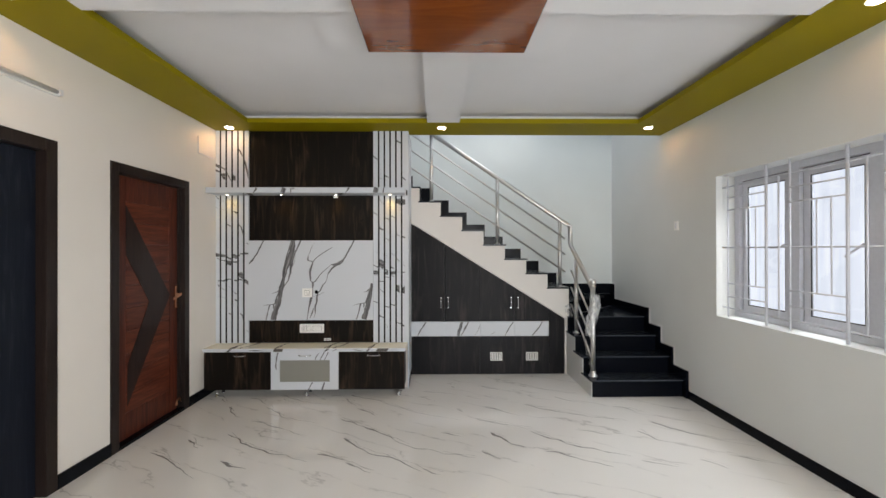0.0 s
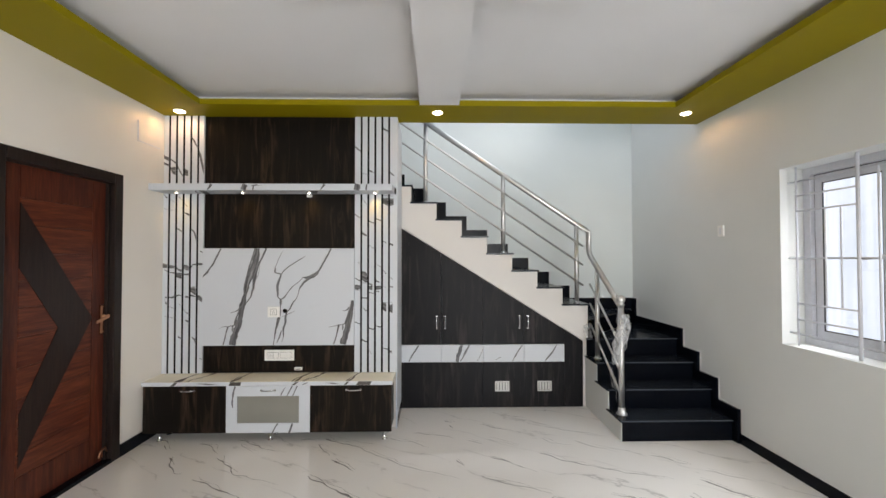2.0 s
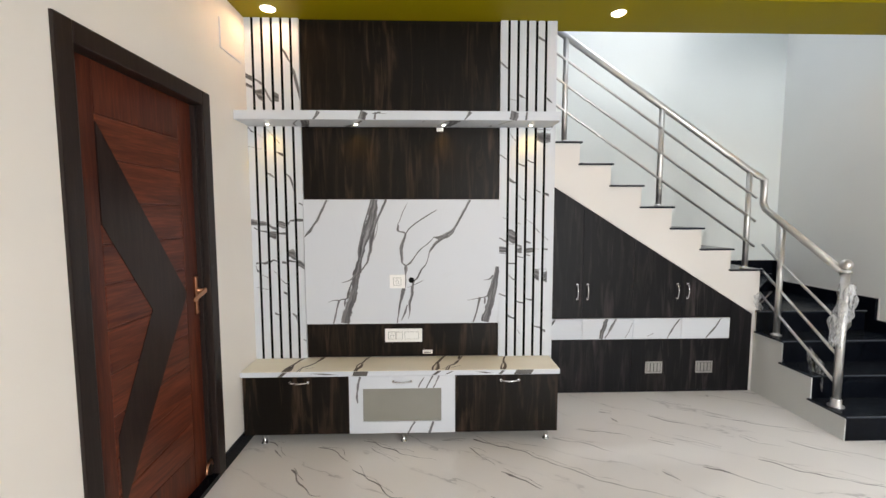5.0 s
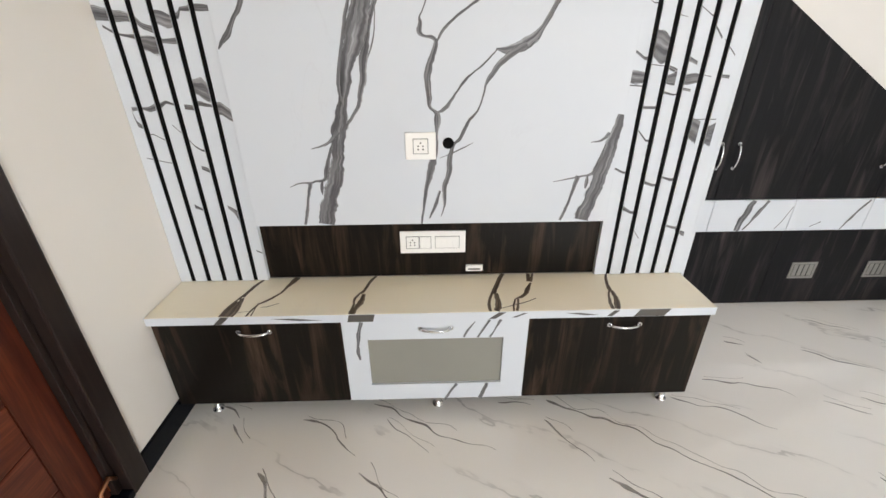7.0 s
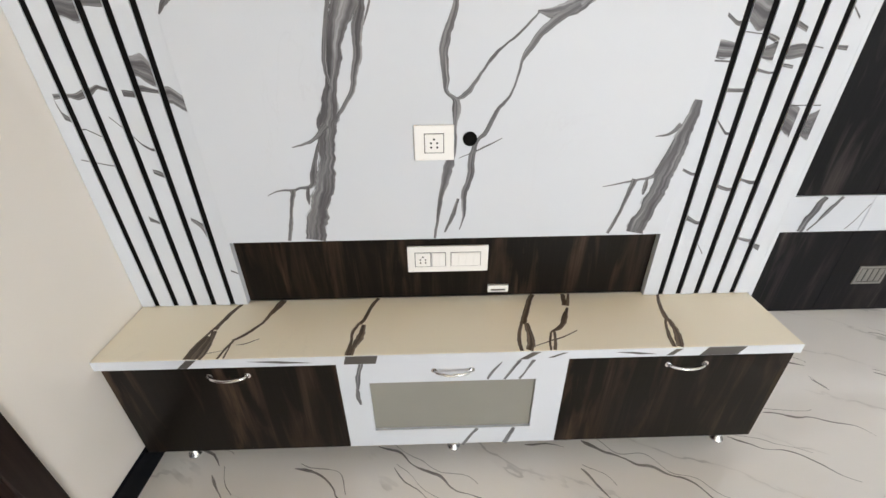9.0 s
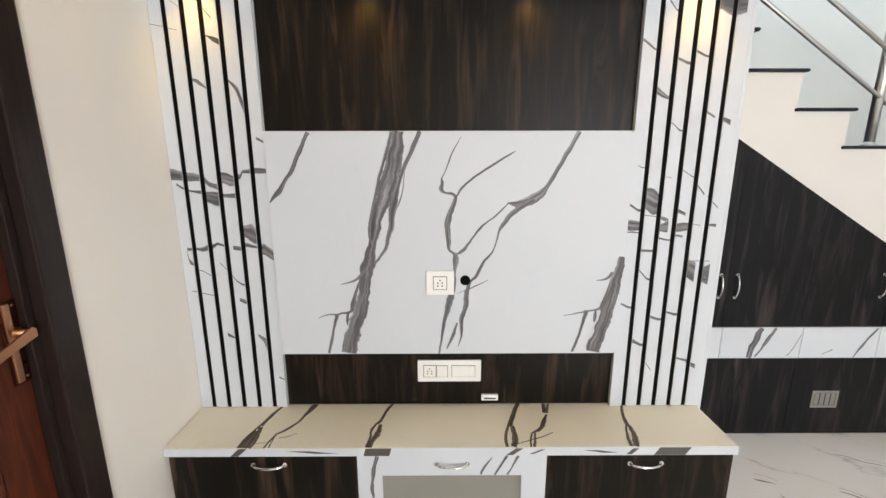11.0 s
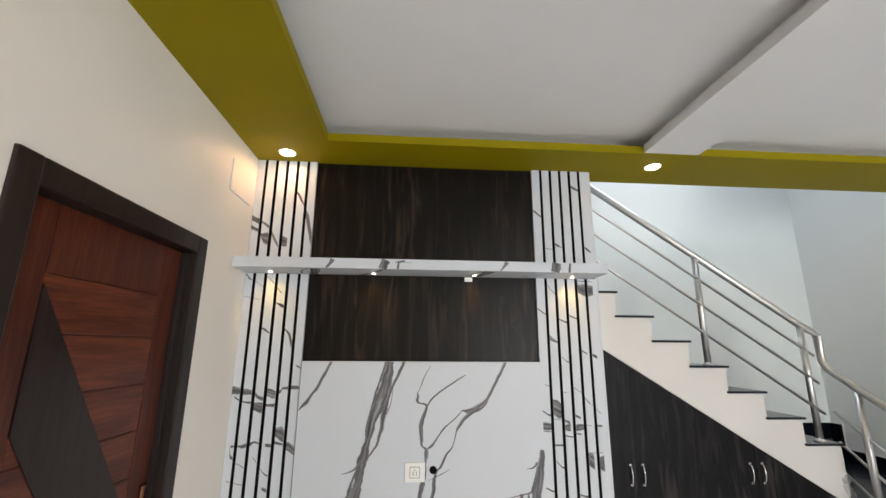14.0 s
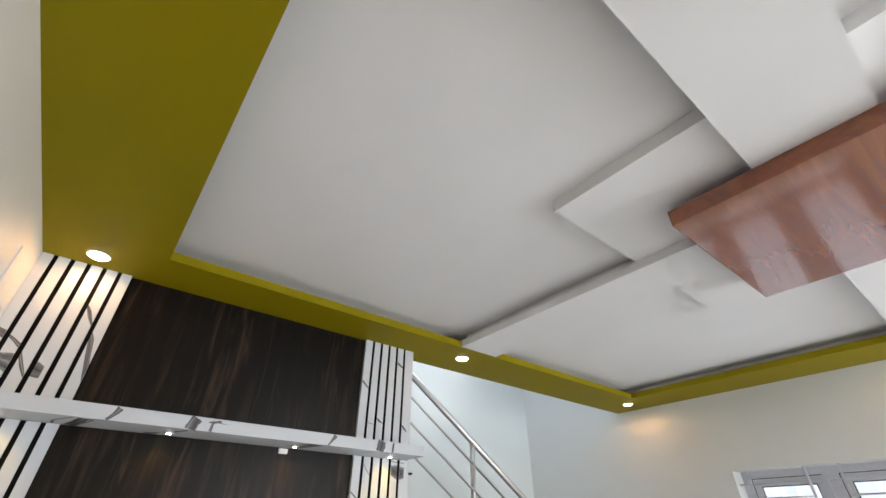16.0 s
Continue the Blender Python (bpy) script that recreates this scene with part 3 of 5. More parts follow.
fronts = [4.782, 5.036, 5.288, 5.540]
for i, y in enumerate(fronts):
    z = RISE * (i + 1)
    back = fronts[i + 1] + 0.012 if i < 3 else 0
    if i < 3:
        tread([(SX - 0.02, y - 0.015), (RIGHT - 0.03, y - 0.015), (RIGHT - 0.03, back), (SX - 0.02, back)], z)
    else:
        tread([(SX - 0.0, y - 0.015), (RIGHT - 0.03, y - 0.015), (RIGHT - 0.03, NORTH - 0.05), (SX - 0.0, y + 0.04)], z)
    part("riser", boxes((SX, RIGHT - 0.03, y, y + 0.018, z - RISE + 0.001, z - 0.0155)), granite_black, stairs)
    part("step_body", boxes((SX + 0.004, RIGHT - 0.03, y + 0.018, back + 0.0 if i < 3 else NORTH - 0.012, 0 if i == 0 else z - RISE, z - 0.0155)),
         wall_paint, stairs, "white plastered masonry under the tread")
# thin strips for the dust and the glint along each front edge
for i, y in enumerate(fronts):
    z = RISE * (i + 1)
    part("nosing_edge", boxes((SX - 0.015, RIGHT - 0.034, y - 0.0156, y - 0.0135, z - 0.0052, z - 0.0008)), nosing_dust_glint, stairs, "pale worn front edge of the tread with a painted highlight")
# corner winder and its slanting riser
z5 = RISE * 5
tread([(SX - 0.02, 5.60), (SX + 0.02, 5.58), (RIGHT - 0.03, NORTH - 0.02), (SX - 0.02, NORTH - 0.012)], z5)
part("riser", prism([(SX, 5.60), (SX + 0.02, 5.595), (RIGHT - 0.029, NORTH - 0.02), (RIGHT - 0.029, NORTH - 0.013), (RIGHT - 0.09, NORTH - 0.013)], z5 - RISE + 0.001, z5 - 0.0155, "z"),
     granite_black, stairs)
part("step_body", prism([(SX + 0.004, 5.66), (RIGHT - 0.30, NORTH - 0.04), (SX + 0.004, NORTH - 0.04)], z5 - RISE, z5 - 0.016, "z"), wall_paint, stairs)
# straight flight going up towards the west
RUN = 0.2515
profile = []
edges_x = [1.874 - RUN * k for k in range(0, 16)]
for k in range(15):
    z = RISE * (6 + k)
    x1, x0 = edges_x[k], edges_x[k + 1]
    tread([(x0 - 0.012, FACE - 0.02), (x1 + 0.015, FACE - 0.02), (x1 + 0.015, NORTH - 0.012), (x0 - 0.012, NORTH - 0.012)], z)
    part("riser", boxes((x1 - 0.018, x1, FACE + 0.001, NORTH - 0.012, z - RISE + 0.001, z - 0.0155)), granite_black, stairs)
    profile += [(x1 - 0.0, z - RISE - 0.015), (x1 - 0.0, z - 0.0155)]
outline = [(1.874, RISE * 5 - 0.015)] + profile + [(edges_x[15], RISE * 20 - 0.0155), (edges_x[15], RISE * 20 - 0.35), (0.01, 1.778), (1.823, 0.650), (1.823, 0.0), (1.874, 0.0)]
seen = []
for p in outline:
    if not seen or (Vector(p) - Vector(seen[-1])).length > 1e-4:
        seen.append(p)
part("flight_side", prism(seen, FACE, FACE + 0.10, "y"), side_paint, stairs, "cream plastered stepped side of the upper flight")
# white side of the lower steps
side = [(4.785, 0.0), (4.785, RISE - 0.016), (fronts[1], RISE - 0.016), (fronts[1], 2 * RISE - 0.016), (fronts[2], 2 * RISE - 0.016),
        (fronts[2], 3 * RISE - 0.016), (FACE + 0.04, 3 * RISE - 0.016), (FACE + 0.04, 0.0)]
part("lower_side", prism(side, SX - 0.004, SX + 0.003, "x"), dimmed_white_paint, stairs, "cream plastered side of the lower steps")

# stepped black skirting on the two walls of the stairs
sk = [(4.725, 0.0), (4.725, 0.270), (4.975, 0.270), (4.975, 0.445), (5.220, 0.445), (5.220, 0.613), (5.470, 0.613), (5.470, 0.785),
      (6.40, 0.785), (6.40, 0.985), (NORTH - 0.012, 0.985), (NORTH - 0.012, 0.5), (5.3, 0.2), (4.82, 0.0)]
part("skirting", prism(sk, RIGHT - 0.028, RIGHT, "x"), granite_black, stairs, "stepped black granite skirting")
line = []
bm = bmesh.new()
for (a0, b0), (a1, b1) in zip(sk[1:11], sk[2:11]):
    if abs(a0 - a1) < 1e-4:
        add_box(bm, RIGHT - 0.006, RIGHT, a0 - 0.008, a0, b0, b1 + 0.008)
    else:
        add_box(bm, RIGHT - 0.006, RIGHT, a0, a1, b0, b0 + 0.008)
part("skirting_edge", bm, seam_grey, stairs, "thin white filler line on the skirting")
part("skirting", boxes((SX + 0.12, RIGHT - 0.028, NORTH - 0.012, NORTH, z5, 0.985)), granite_black, stairs)
for k in range(15):
    z = RISE * (6 + k)
    x1, x0 = edges_x[k], edges_x[k + 1]
    part("skirting", boxes((x0 + 0.12, x1 + 0.12, NORTH - 0.012, NORTH, z - RISE, z + 0.12)), granite_black, stairs)

# ---------------------------------------------------------------- stair railing
rail = thing("stair_railing", (1.91, 4.915, RISE), "stainless steel stair railing with three slim rods and a ball newel", "railing")


def post(x, y, z0, z1, r=0.0215):
    bm = tube([(x, y, z0), (x, y, z1)], r)
    add_lathe(bm, (x, y, z0), [(0.036, 0.0), (0.036, 0.006), (0.024, 0.012), (0.022, 0.018)])
    return part("post", bm, steel, rail)


RY = 5.63
slope = lambda x: 1.81 + (1.79 - x) * 0.676
for x, z in ((0.255, 12 * RISE), (1.04, 9 * RISE), (1.785, 6 * RISE)):
    post(x, RY, z, slope(x) - 0.01)
post(1.912, 5.425, 3 * RISE, 1.365)
part("handrail", tube([(-1.2, RY, slope(-1.2)), (1.785, RY, slope(1.785)), (1.875, RY, 1.765), (1.910, RY, 1.735), (1.912, RY, 1.55), (1.912, RY - 0.03, 1.50), (1.91, 4.93, 1.075)],
                      0.0255, 16), steel, rail, "round stainless steel handrail")
for d in (0.18, 0.37, 0.575):
    part("rod", tube([(-1.2, RY - 0.012, slope(-1.2) - d), (1.845, RY - 0.012, slope(1.845) - d)], 0.0098, 10), steel, rail)
for za, zb in ((1.21, 0.73), (1.01, 0.505), (0.81, 0.315)):
    part("rod", tube([(1.918, 5.62, za), (1.91, 4.915, zb)], 0.0098, 10), steel, rail)
bm = tube([(1.91, 4.915, RISE), (1.91, 4.915, 1.085)], 0.0235, 20)
add_lathe(bm, (1.91, 4.915, RISE), [(0.045, 0), (0.045, 0.008), (0.030, 0.014), (0.030, 0.05), (0.0245, 0.055)])
add_lathe(bm, (1.91, 4.915, 1.075), [(0.032, 0), (0.032, 0.012), (0.018, 0.018)] + [(0.036 * math.sin(a), 0.052 - 0.036 * math.cos(a)) for a in [0.5 + 2.55 * i / 9 for i in range(10)]])
part("newel_post", bm, steel, rail, "thick stainless steel newel post with a ball on top")


def loose_film(name, centre, length, wide, seed, label):
    """A torn, crumpled sleeve of clear film, hanging open at its lower end."""
    bm = bmesh.new()
    rows = []
    for i in range(34):
        f = i / 33
        flare = wide * (0.25 + 0.9 * math.sin(math.pi * min(1.0, 0.15 + f * 0.8)) ** 1.5)
        row = []
        for j in range(30):
            t = 2 * math.pi * j / 30
            c = Vector((math.cos(t), math.sin(t), f * 3))
            crush = 0.35 + 0.9 * abs(noise.noise(c * 1.1 + Vector((0, 0, seed)))) + 0.22 * noise.noise(c * 3.5 + Vector((seed, 0, 0)))
            rr = 0.026 + flare * crush
            lean = 0.035 * math.sin(f * 3.0 + seed)
            row.append(bm.verts.new((centre[0] + rr * math.cos(t) + lean, centre[1] + rr * math.sin(t) * 0.8,
                                     centre[2] - length * f * (1 + 0.12 * noise.noise(Vector((c.x, c.y, seed)))))))
        rows.append(row)
    for i, (r0, r1) in enumerate(zip(rows, rows[1:])):
        for j in range(30):
            if noise.noise(Vector((j * 0.23, i * 0.16, seed + 2))) > 0.30 + 0.1 * (33 - i) / 33:
                continue
            bm.faces.new((r0[j], r0[(j + 1) % 30], r1[(j + 1) % 30], r1[j])).smooth = True
    return part(name, bm, plastic_film, rail, label)


loose_film("film_scrap", (1.896, 5.60, 0.82), 0.20, 0.03, 4.1, "scrap of clear plastic film on a rod end")
loose_film("plastic_wrap", (1.900, 4.915, 1.00), 0.42, 0.046, 1.3, "crumpled clear plastic film")

bm = bmesh.new()
rows = []
for i in range(12):
    y = 5.02 + 0.13 * i / 11
    top = 0.345 + 0.72 * (y - 4.915) + 0.0
    rows.append([bm.verts.new((1.915 + 0.018 * noise.noise(Vector((y * 22, z * 11, 1))), y + 0.012 * noise.noise(Vector((z * 14, y * 9, 7))), z))
                 for z in [top - 0.019 * k for k in range(12)]])
for r0, r1 in zip(rows, rows[1:]):
    for j in range(11):
        bm.faces.new((r0[j], r0[j + 1], r1[j + 1], r1[j])).smooth = True
part("film_shred", bm, plastic_film, rail, "torn clear plastic film hanging from a rod")

# ---------------------------------------------------------------- storage under the stairs
store = thing("understair_cabinet", (0.9, FACE, 0), "charcoal wood-grain storage front under the stairs with a marble band", "cabinet")
diag = lambda x: 1.775 - (x - 0.01) * (1.775 - 0.652) / (1.815 - 0.01)
FY0, FY1 = FACE - 0.014, FACE + 0.02


def shaped_door(x0, x1, z0, split=False):
    return prism([(x0, z0), (x1, z0), (x1, diag(x1) - 0.003), (x0, diag(x0) - 0.003)], FY0, FY1, "y")


def bow_handle(parent, x, y, z, length, upright, material, out=0.021, label="chrome bow handle"):
    n = 12
    pts = []
    for i in range(n + 1):
        t = i / n
        s = (t - 0.5) * length
        o = out * (math.sin(math.pi * t) ** 0.55)
        pts.append((x, y - o - 0.001, z + s) if upright else (x + s, y - o - 0.001, z))
    bm = tube(pts, 0.0046, 10)
    for t in (0, n):
        add_lathe(bm, pts[t], [(0.009, -0.001), (0.009, 0.003), (0.006, 0.005)], 12, "y")
    return part("handle", bm, material, parent, label)


cuts = [0.012, 0.407, 0.82, 1.227, 1.635]
for a, b in zip(cuts, cuts[1:]):
    part("door", shaped_door(a + 0.0012, b - 0.0012, 0.622), ebony_cool, store, "charcoal wood-grain slanted cupboard door")
part("end_panel", shaped_door(1.6365, 1.815, 0.003), ebony_cool, store)
part("lower_panel", boxes((0.012, 0.82, FY0, FY1, 0.003, 0.444)), ebony_cool, store)
part("lower_panel", boxes((0.8225, 1.6335, FY0, FY1, 0.003, 0.444)), ebony_cool, store)
for x in (0.366, 0.449, 1.186, 1.270):
    bow_handle(store, x, FY0, 0.84, 0.115, True, chrome)
strip = [0.012, 0.412, 0.83, 1.23, 1.6335]
drawers = [part("drawer_front", boxes((a + 0.0012, b - 0.0012, FY0 - 0.002, FY1, 0.448, 0.618), bevel=0.001), marble_white, store, "white grey-veined marble laminate drawer front")
           for a, b in zip(strip, strip[1:])]
for ob, lines in zip(drawers, ([[(0.09, 0.455, 0.5), (0.15, 0.56, 1), (0.19, 0.612, 0.6)]],
                               [[(0.562, 0.452, 1.3), (0.585, 0.53, 2.0), (0.618, 0.614, 1.7)], [(0.60, 0.455, 0.5), (0.645, 0.54, 1.0), (0.69, 0.614, 0.8)], [(0.765, 0.46, 0.25), (0.80, 0.52, 0.3), (0.825, 0.58, 0.2)]],
                               [[(1.115, 0.452, 0.4), (1.16, 0.53, 0.8), (1.215, 0.612, 0.6)], [(0.95, 0.466, 0.2), (1.0, 0.492, 0.35)]],
                               [[(1.44, 0.452, 0.5), (1.50, 0.53, 0.9), (1.56, 0.614, 0.5)]])):
    for i, l in enumerate(lines):
        part("vein", add_vein(bmesh.new(), l, 0.018, FY0 - 0.0026, "y", i), vein_grey, ob)
for x in (0.943, 1.363):
    bm = boxes((x, x + 0.14, FY0 - 0.004, FY0, 0.160, 0.172), (x, x + 0.14, FY0 - 0.004, FY0, 0.246, 0.258), (x, x + 0.012, FY0 - 0.004, FY0, 0.172, 0.246),
               (x + 0.128, x + 0.14, FY0 - 0.004, FY0, 0.172, 0.246))
    vent = part("vent_grille", bm, vent_metal, store, "small brushed metal air vent")
    part("backing", boxes((x + 0.012, x + 0.128, FY0 - 0.001, FY0, 0.172, 0.246)), gasket, vent)
    for k in range(4):
        x0 = x + 0.017 + k * 0.0285
        part("slat", boxes((x0, x0 + 0.0215, FY0 - 0.003, FY0 - 0.001, 0.175, 0.243)), vent_metal, vent)

# ---------------------------------------------------------------- media wall
media = thing("media_wall_panel", (-1.0, TV, 0.47), "media wall panelling in dark ebony and white marble laminate with slatted sides", "wall panelling")
BACK = TV + 0.010
SLAT = TV - 0.022
part("backboard", boxes((LEFT + 0.002, 0.008, BACK, TV + 0.0215, 0.482, LOW)), black_matt, media, "matt black backing board")
for z0, z1 in ((0.4855, 0.724), (1.562, 2.033), (2.092, LOW - 0.001)):
    part("dark_panel", boxes((-1.660, -0.350, TV - 0.001, BACK - 0.0005, z0, z1)), ebony_wood, media, "dark streaked ebony laminate panel")
centre = part("marble_panel", boxes((-1.648, -0.352, TV - 0.042, BACK - 0.0005, 0.726, 1.56), bevel=0.0012), marble_white, media,
              "white marble laminate board with bold grey veins")
PV = TV - 0.0425
# rows of (x, z, width in millimetres)
veins = []
veins.append([(-1.491, 1.555, 15), (-1.525, 1.495, 14), (-1.557, 1.423, 16), (-1.575, 1.405, 12), (-1.599, 1.368, 14), (-1.611, 1.351, 19), (-1.631, 1.332, 12), (-1.643, 1.312, 4)])
veins.append([(-1.179, 1.56, 43), (-1.186, 1.501, 45), (-1.201, 1.447, 60), (-1.212, 1.404, 64), (-1.222, 1.365, 67), (-1.232, 1.333, 62), (-1.25, 1.296, 45), (-1.263, 1.258, 37), (-1.271, 1.216, 37), (-1.28, 1.173, 33), (-1.292, 1.128, 39), (-1.296, 1.101, 40), (-1.311, 1.054, 43), (-1.319, 1.006, 44), (-1.323, 0.966, 45), (-1.334, 0.925, 52), (-1.347, 0.873, 49), (-1.363, 0.83, 48), (-1.379, 0.786, 52), (-1.388, 0.731, 55)])
veins.append([(-1.203, 1.56, 10), (-1.222, 1.489, 10), (-1.25, 1.404, 11), (-1.264, 1.346, 12), (-1.277, 1.293, 9), (-1.287, 1.245, 12), (-1.294, 1.195, 11), (-1.287, 1.162, 6), (-1.284, 1.143, 2)])
veins.append([(-1.104, 1.56, 16), (-1.131, 1.501, 15), (-1.172, 1.416, 11), (-1.185, 1.365, 10), (-1.196, 1.323, 22), (-1.204, 1.289, 29), (-1.213, 1.258, 19), (-1.213, 1.223, 18), (-1.225, 1.18, 18), (-1.23, 1.15, 14), (-1.25, 1.12, 11), (-1.273, 1.089, 8), (-1.29, 1.062, 2)])
veins.append([(-1.159, 1.441, 3), (-1.162, 1.391, 3), (-1.169, 1.346, 4), (-1.181, 1.313, 6), (-1.192, 1.286, 2)])
veins.append([(-1.31, 1.064, 16), (-1.338, 1.031, 12), (-1.369, 1.016, 6), (-1.407, 1.007, 2)])
veins.append([(-1.326, 1.043, 5), (-1.345, 0.996, 9), (-1.363, 0.936, 18), (-1.372, 0.897, 14), (-1.406, 0.895, 6), (-1.427, 0.887, 8), (-1.462, 0.891, 5), (-1.5, 0.873, 2)])
veins.append([(-1.427, 0.889, 18), (-1.441, 0.842, 8), (-1.451, 0.787, 10), (-1.466, 0.73, 10)])
veins.append([(-1.385, 0.899, 6), (-1.389, 0.868, 13), (-1.389, 0.844, 3)])
veins.append([(-0.962, 1.541, 2), (-0.996, 1.483, 6), (-1.017, 1.419, 3), (-1.032, 1.397, 5), (-1.026, 1.381, 12), (-1.033, 1.357, 18), (-1.016, 1.345, 6), (-0.99, 1.344, 11), (-0.978, 1.33, 12), (-0.99, 1.291, 18), (-1.009, 1.25, 22), (-1.01, 1.207, 20), (-1.003, 1.163, 16), (-1.005, 1.137, 7), (-0.985, 1.125, 8), (-0.977, 1.114, 20), (-0.978, 1.09, 19), (-0.983, 1.059, 10), (-0.978, 1.022, 7), (-0.983, 0.982, 8), (-0.999, 0.96, 28), (-1.007, 0.911, 20), (-1.019, 0.858, 13), (-1.031, 0.792, 9), (-1.041, 0.728, 7)])
veins.append([(-0.769, 1.491, 3), (-0.82, 1.462, 8), (-0.9, 1.412, 7), (-0.936, 1.384, 7), (-0.962, 1.358, 9), (-0.976, 1.333, 6)])
veins.append([(-0.788, 1.31, 4), (-0.83, 1.265, 6), (-0.859, 1.245, 4), (-0.89, 1.221, 10), (-0.909, 1.192, 5), (-0.932, 1.162, 8), (-0.952, 1.132, 16), (-0.976, 1.122, 7)])
veins.append([(-0.55, 1.56, 17), (-0.596, 1.471, 14), (-0.631, 1.405, 17), (-0.661, 1.356, 20), (-0.703, 1.32, 34), (-0.751, 1.306, 24), (-0.794, 1.31, 5)])
veins.append([(-0.697, 1.323, 15), (-0.769, 1.283, 19), (-0.809, 1.227, 16), (-0.82, 1.212, 9), (-0.824, 1.187, 5), (-0.84, 1.129, 5), (-0.869, 1.102, 10), (-0.887, 1.064, 11), (-0.902, 1.033, 12), (-0.926, 1.018, 9), (-0.936, 0.972, 18), (-0.941, 0.91, 19), (-0.956, 0.873, 16), (-0.957, 0.829, 15), (-0.954, 0.802, 7), (-0.968, 0.756, 3)])
veins.append([(-0.971, 0.854, 7), (-0.985, 0.802, 12), (-1.011, 0.748, 6)])
veins.append([(-0.857, 1.022, 2), (-0.901, 0.999, 5), (-0.971, 0.97, 2)])
veins.append([(-0.362, 1.111, 20), (-0.369, 1.064, 34), (-0.38, 1.015, 36), (-0.39, 0.955, 49), (-0.406, 0.892, 51), (-0.418, 0.838, 47), (-0.433, 0.794, 52), (-0.445, 0.734, 57)])
veins.append([(-0.392, 1.051, 14), (-0.412, 1.025, 8), (-0.452, 1.02, 2)])
veins.append([(-0.392, 1.035, 4), (-0.406, 0.985, 8), (-0.417, 0.929, 21), (-0.432, 0.905, 8), (-0.48, 0.898, 7), (-0.567, 0.881, 2)])
veins.append([(-0.479, 0.902, 16), (-0.497, 0.828, 9), (-0.515, 0.761, 11), (-0.525, 0.733, 10)])
veins.append([(-0.445, 0.905, 6), (-0.445, 0.876, 14), (-0.448, 0.855, 5)])
for i, pts in enumerate(veins):
    part("vein", add_vein(bmesh.new(), pts, 0.001, PV - 0.0001 * (i % 3), "y", i * 1.7, 0.16, (-1.647, -0.353, 0.727, 1.559), 0.0015), vein_grey, centre, "soft grey printed marble vein")

left_slats = [(LEFT + 0.002, -1.957)] + [(-1.9402 + 0.061 * k, -1.8968 + 0.061 * k) for k in range(4)] + [(-1.697, -1.656)]
right_slats = [(-0.350, -0.302)] + [(-0.2852 + 0.0605 * k, -0.2423 + 0.0605 * k) for k in range(4)] + [(-0.044, 0.008)]
for group, slats in (("left", left_slats), ("right", right_slats)):
    for a, b in slats:
        for z0, z1 in ((0.4855, 2.034), (2.0925, LOW - 0.001)):
            part("slat", boxes((a, b, SLAT, BACK - 0.0005, z0, z1)), marble_white, media, "narrow white marble laminate slat")
    for (a0, a), (b, b0) in zip(slats, slats[1:]):
        for z0, z1 in ((0.4855, 2.034), (2.0925, LOW - 0.001)):
            part("groove", boxes((a + 0.0003, b - 0.0003, SLAT + 0.003, BACK - 0.0005, z0, z1)), black_matt, media, "narrow matt black groove strip")
SV = SLAT - 0.0006
left_veins = []
left_veins.append([(-1.998, 2.356, 0.035), (-1.95, 2.33, 0.035)])
left_veins.append([(-1.998, 2.3, 0.02), (-1.945, 2.275, 0.022)])
left_veins.append([(-1.945, 2.26, 0.01), (-1.918, 2.235, 0.07), (-1.89, 2.225, 0.075)])
left_veins.append([(-1.945, 2.335, 0.012), (-1.895, 2.3, 0.018), (-1.865, 2.24, 0.03), (-1.83, 2.18, 0.012)])
left_veins.append([(-1.83, 2.225, 0.045), (-1.79, 2.215, 0.055)])
left_veins.append([(-1.765, 2.53, 0.012), (-1.735, 2.485, 0.03), (-1.712, 2.44, 0.02)])
left_veins.append([(-1.7, 2.4, 0.03), (-1.68, 2.33, 0.09), (-1.657, 2.24, 0.08)])
left_veins.append([(-1.987, 1.412, 0.039), (-1.934, 1.402, 0.029), (-1.922, 1.404, 0.03), (-1.883, 1.398, 0.027), (-1.865, 1.378, 0.019), (-1.827, 1.365, 0.023)])
left_veins.append([(-1.814, 1.396, 0.035), (-1.792, 1.391, 0.042), (-1.767, 1.388, 0.028)])
left_veins.append([(-1.982, 1.378, 0.008), (-1.963, 1.365, 0.01), (-1.94, 1.357, 0.01), (-1.921, 1.353, 0.01), (-1.881, 1.345, 0.016)])
left_veins.append([(-1.879, 1.333, 0.041), (-1.852, 1.325, 0.054), (-1.822, 1.324, 0.048)])
left_veins.append([(-1.81, 1.337, 0.02), (-1.77, 1.336, 0.016)])
left_veins.append([(-1.75, 1.404, 0.016), (-1.741, 1.422, 0.009), (-1.713, 1.422, 0.017)])
left_veins.append([(-1.691, 1.425, 0.02), (-1.651, 1.422, 0.016)])
left_veins.append([(-1.748, 1.205, 0.041), (-1.727, 1.197, 0.059), (-1.704, 1.176, 0.051)])
left_veins.append([(-1.747, 1.155, 0.014), (-1.703, 1.142, 0.008)])
left_veins.append([(-1.687, 1.138, 0.034), (-1.648, 1.108, 0.043)])
left_veins.append([(-1.974, 1.139, 0.012), (-1.935, 1.14, 0.01), (-1.915, 1.137, 0.019), (-1.881, 1.147, 0.019), (-1.859, 1.159, 0.011), (-1.835, 1.151, 0.008)])
left_veins.append([(-1.803, 1.142, 0.017), (-1.766, 1.138, 0.015)])
left_veins.append([(-1.976, 1.126, 0.017), (-1.971, 1.092, 0.018), (-1.94, 1.068, 0.007)])
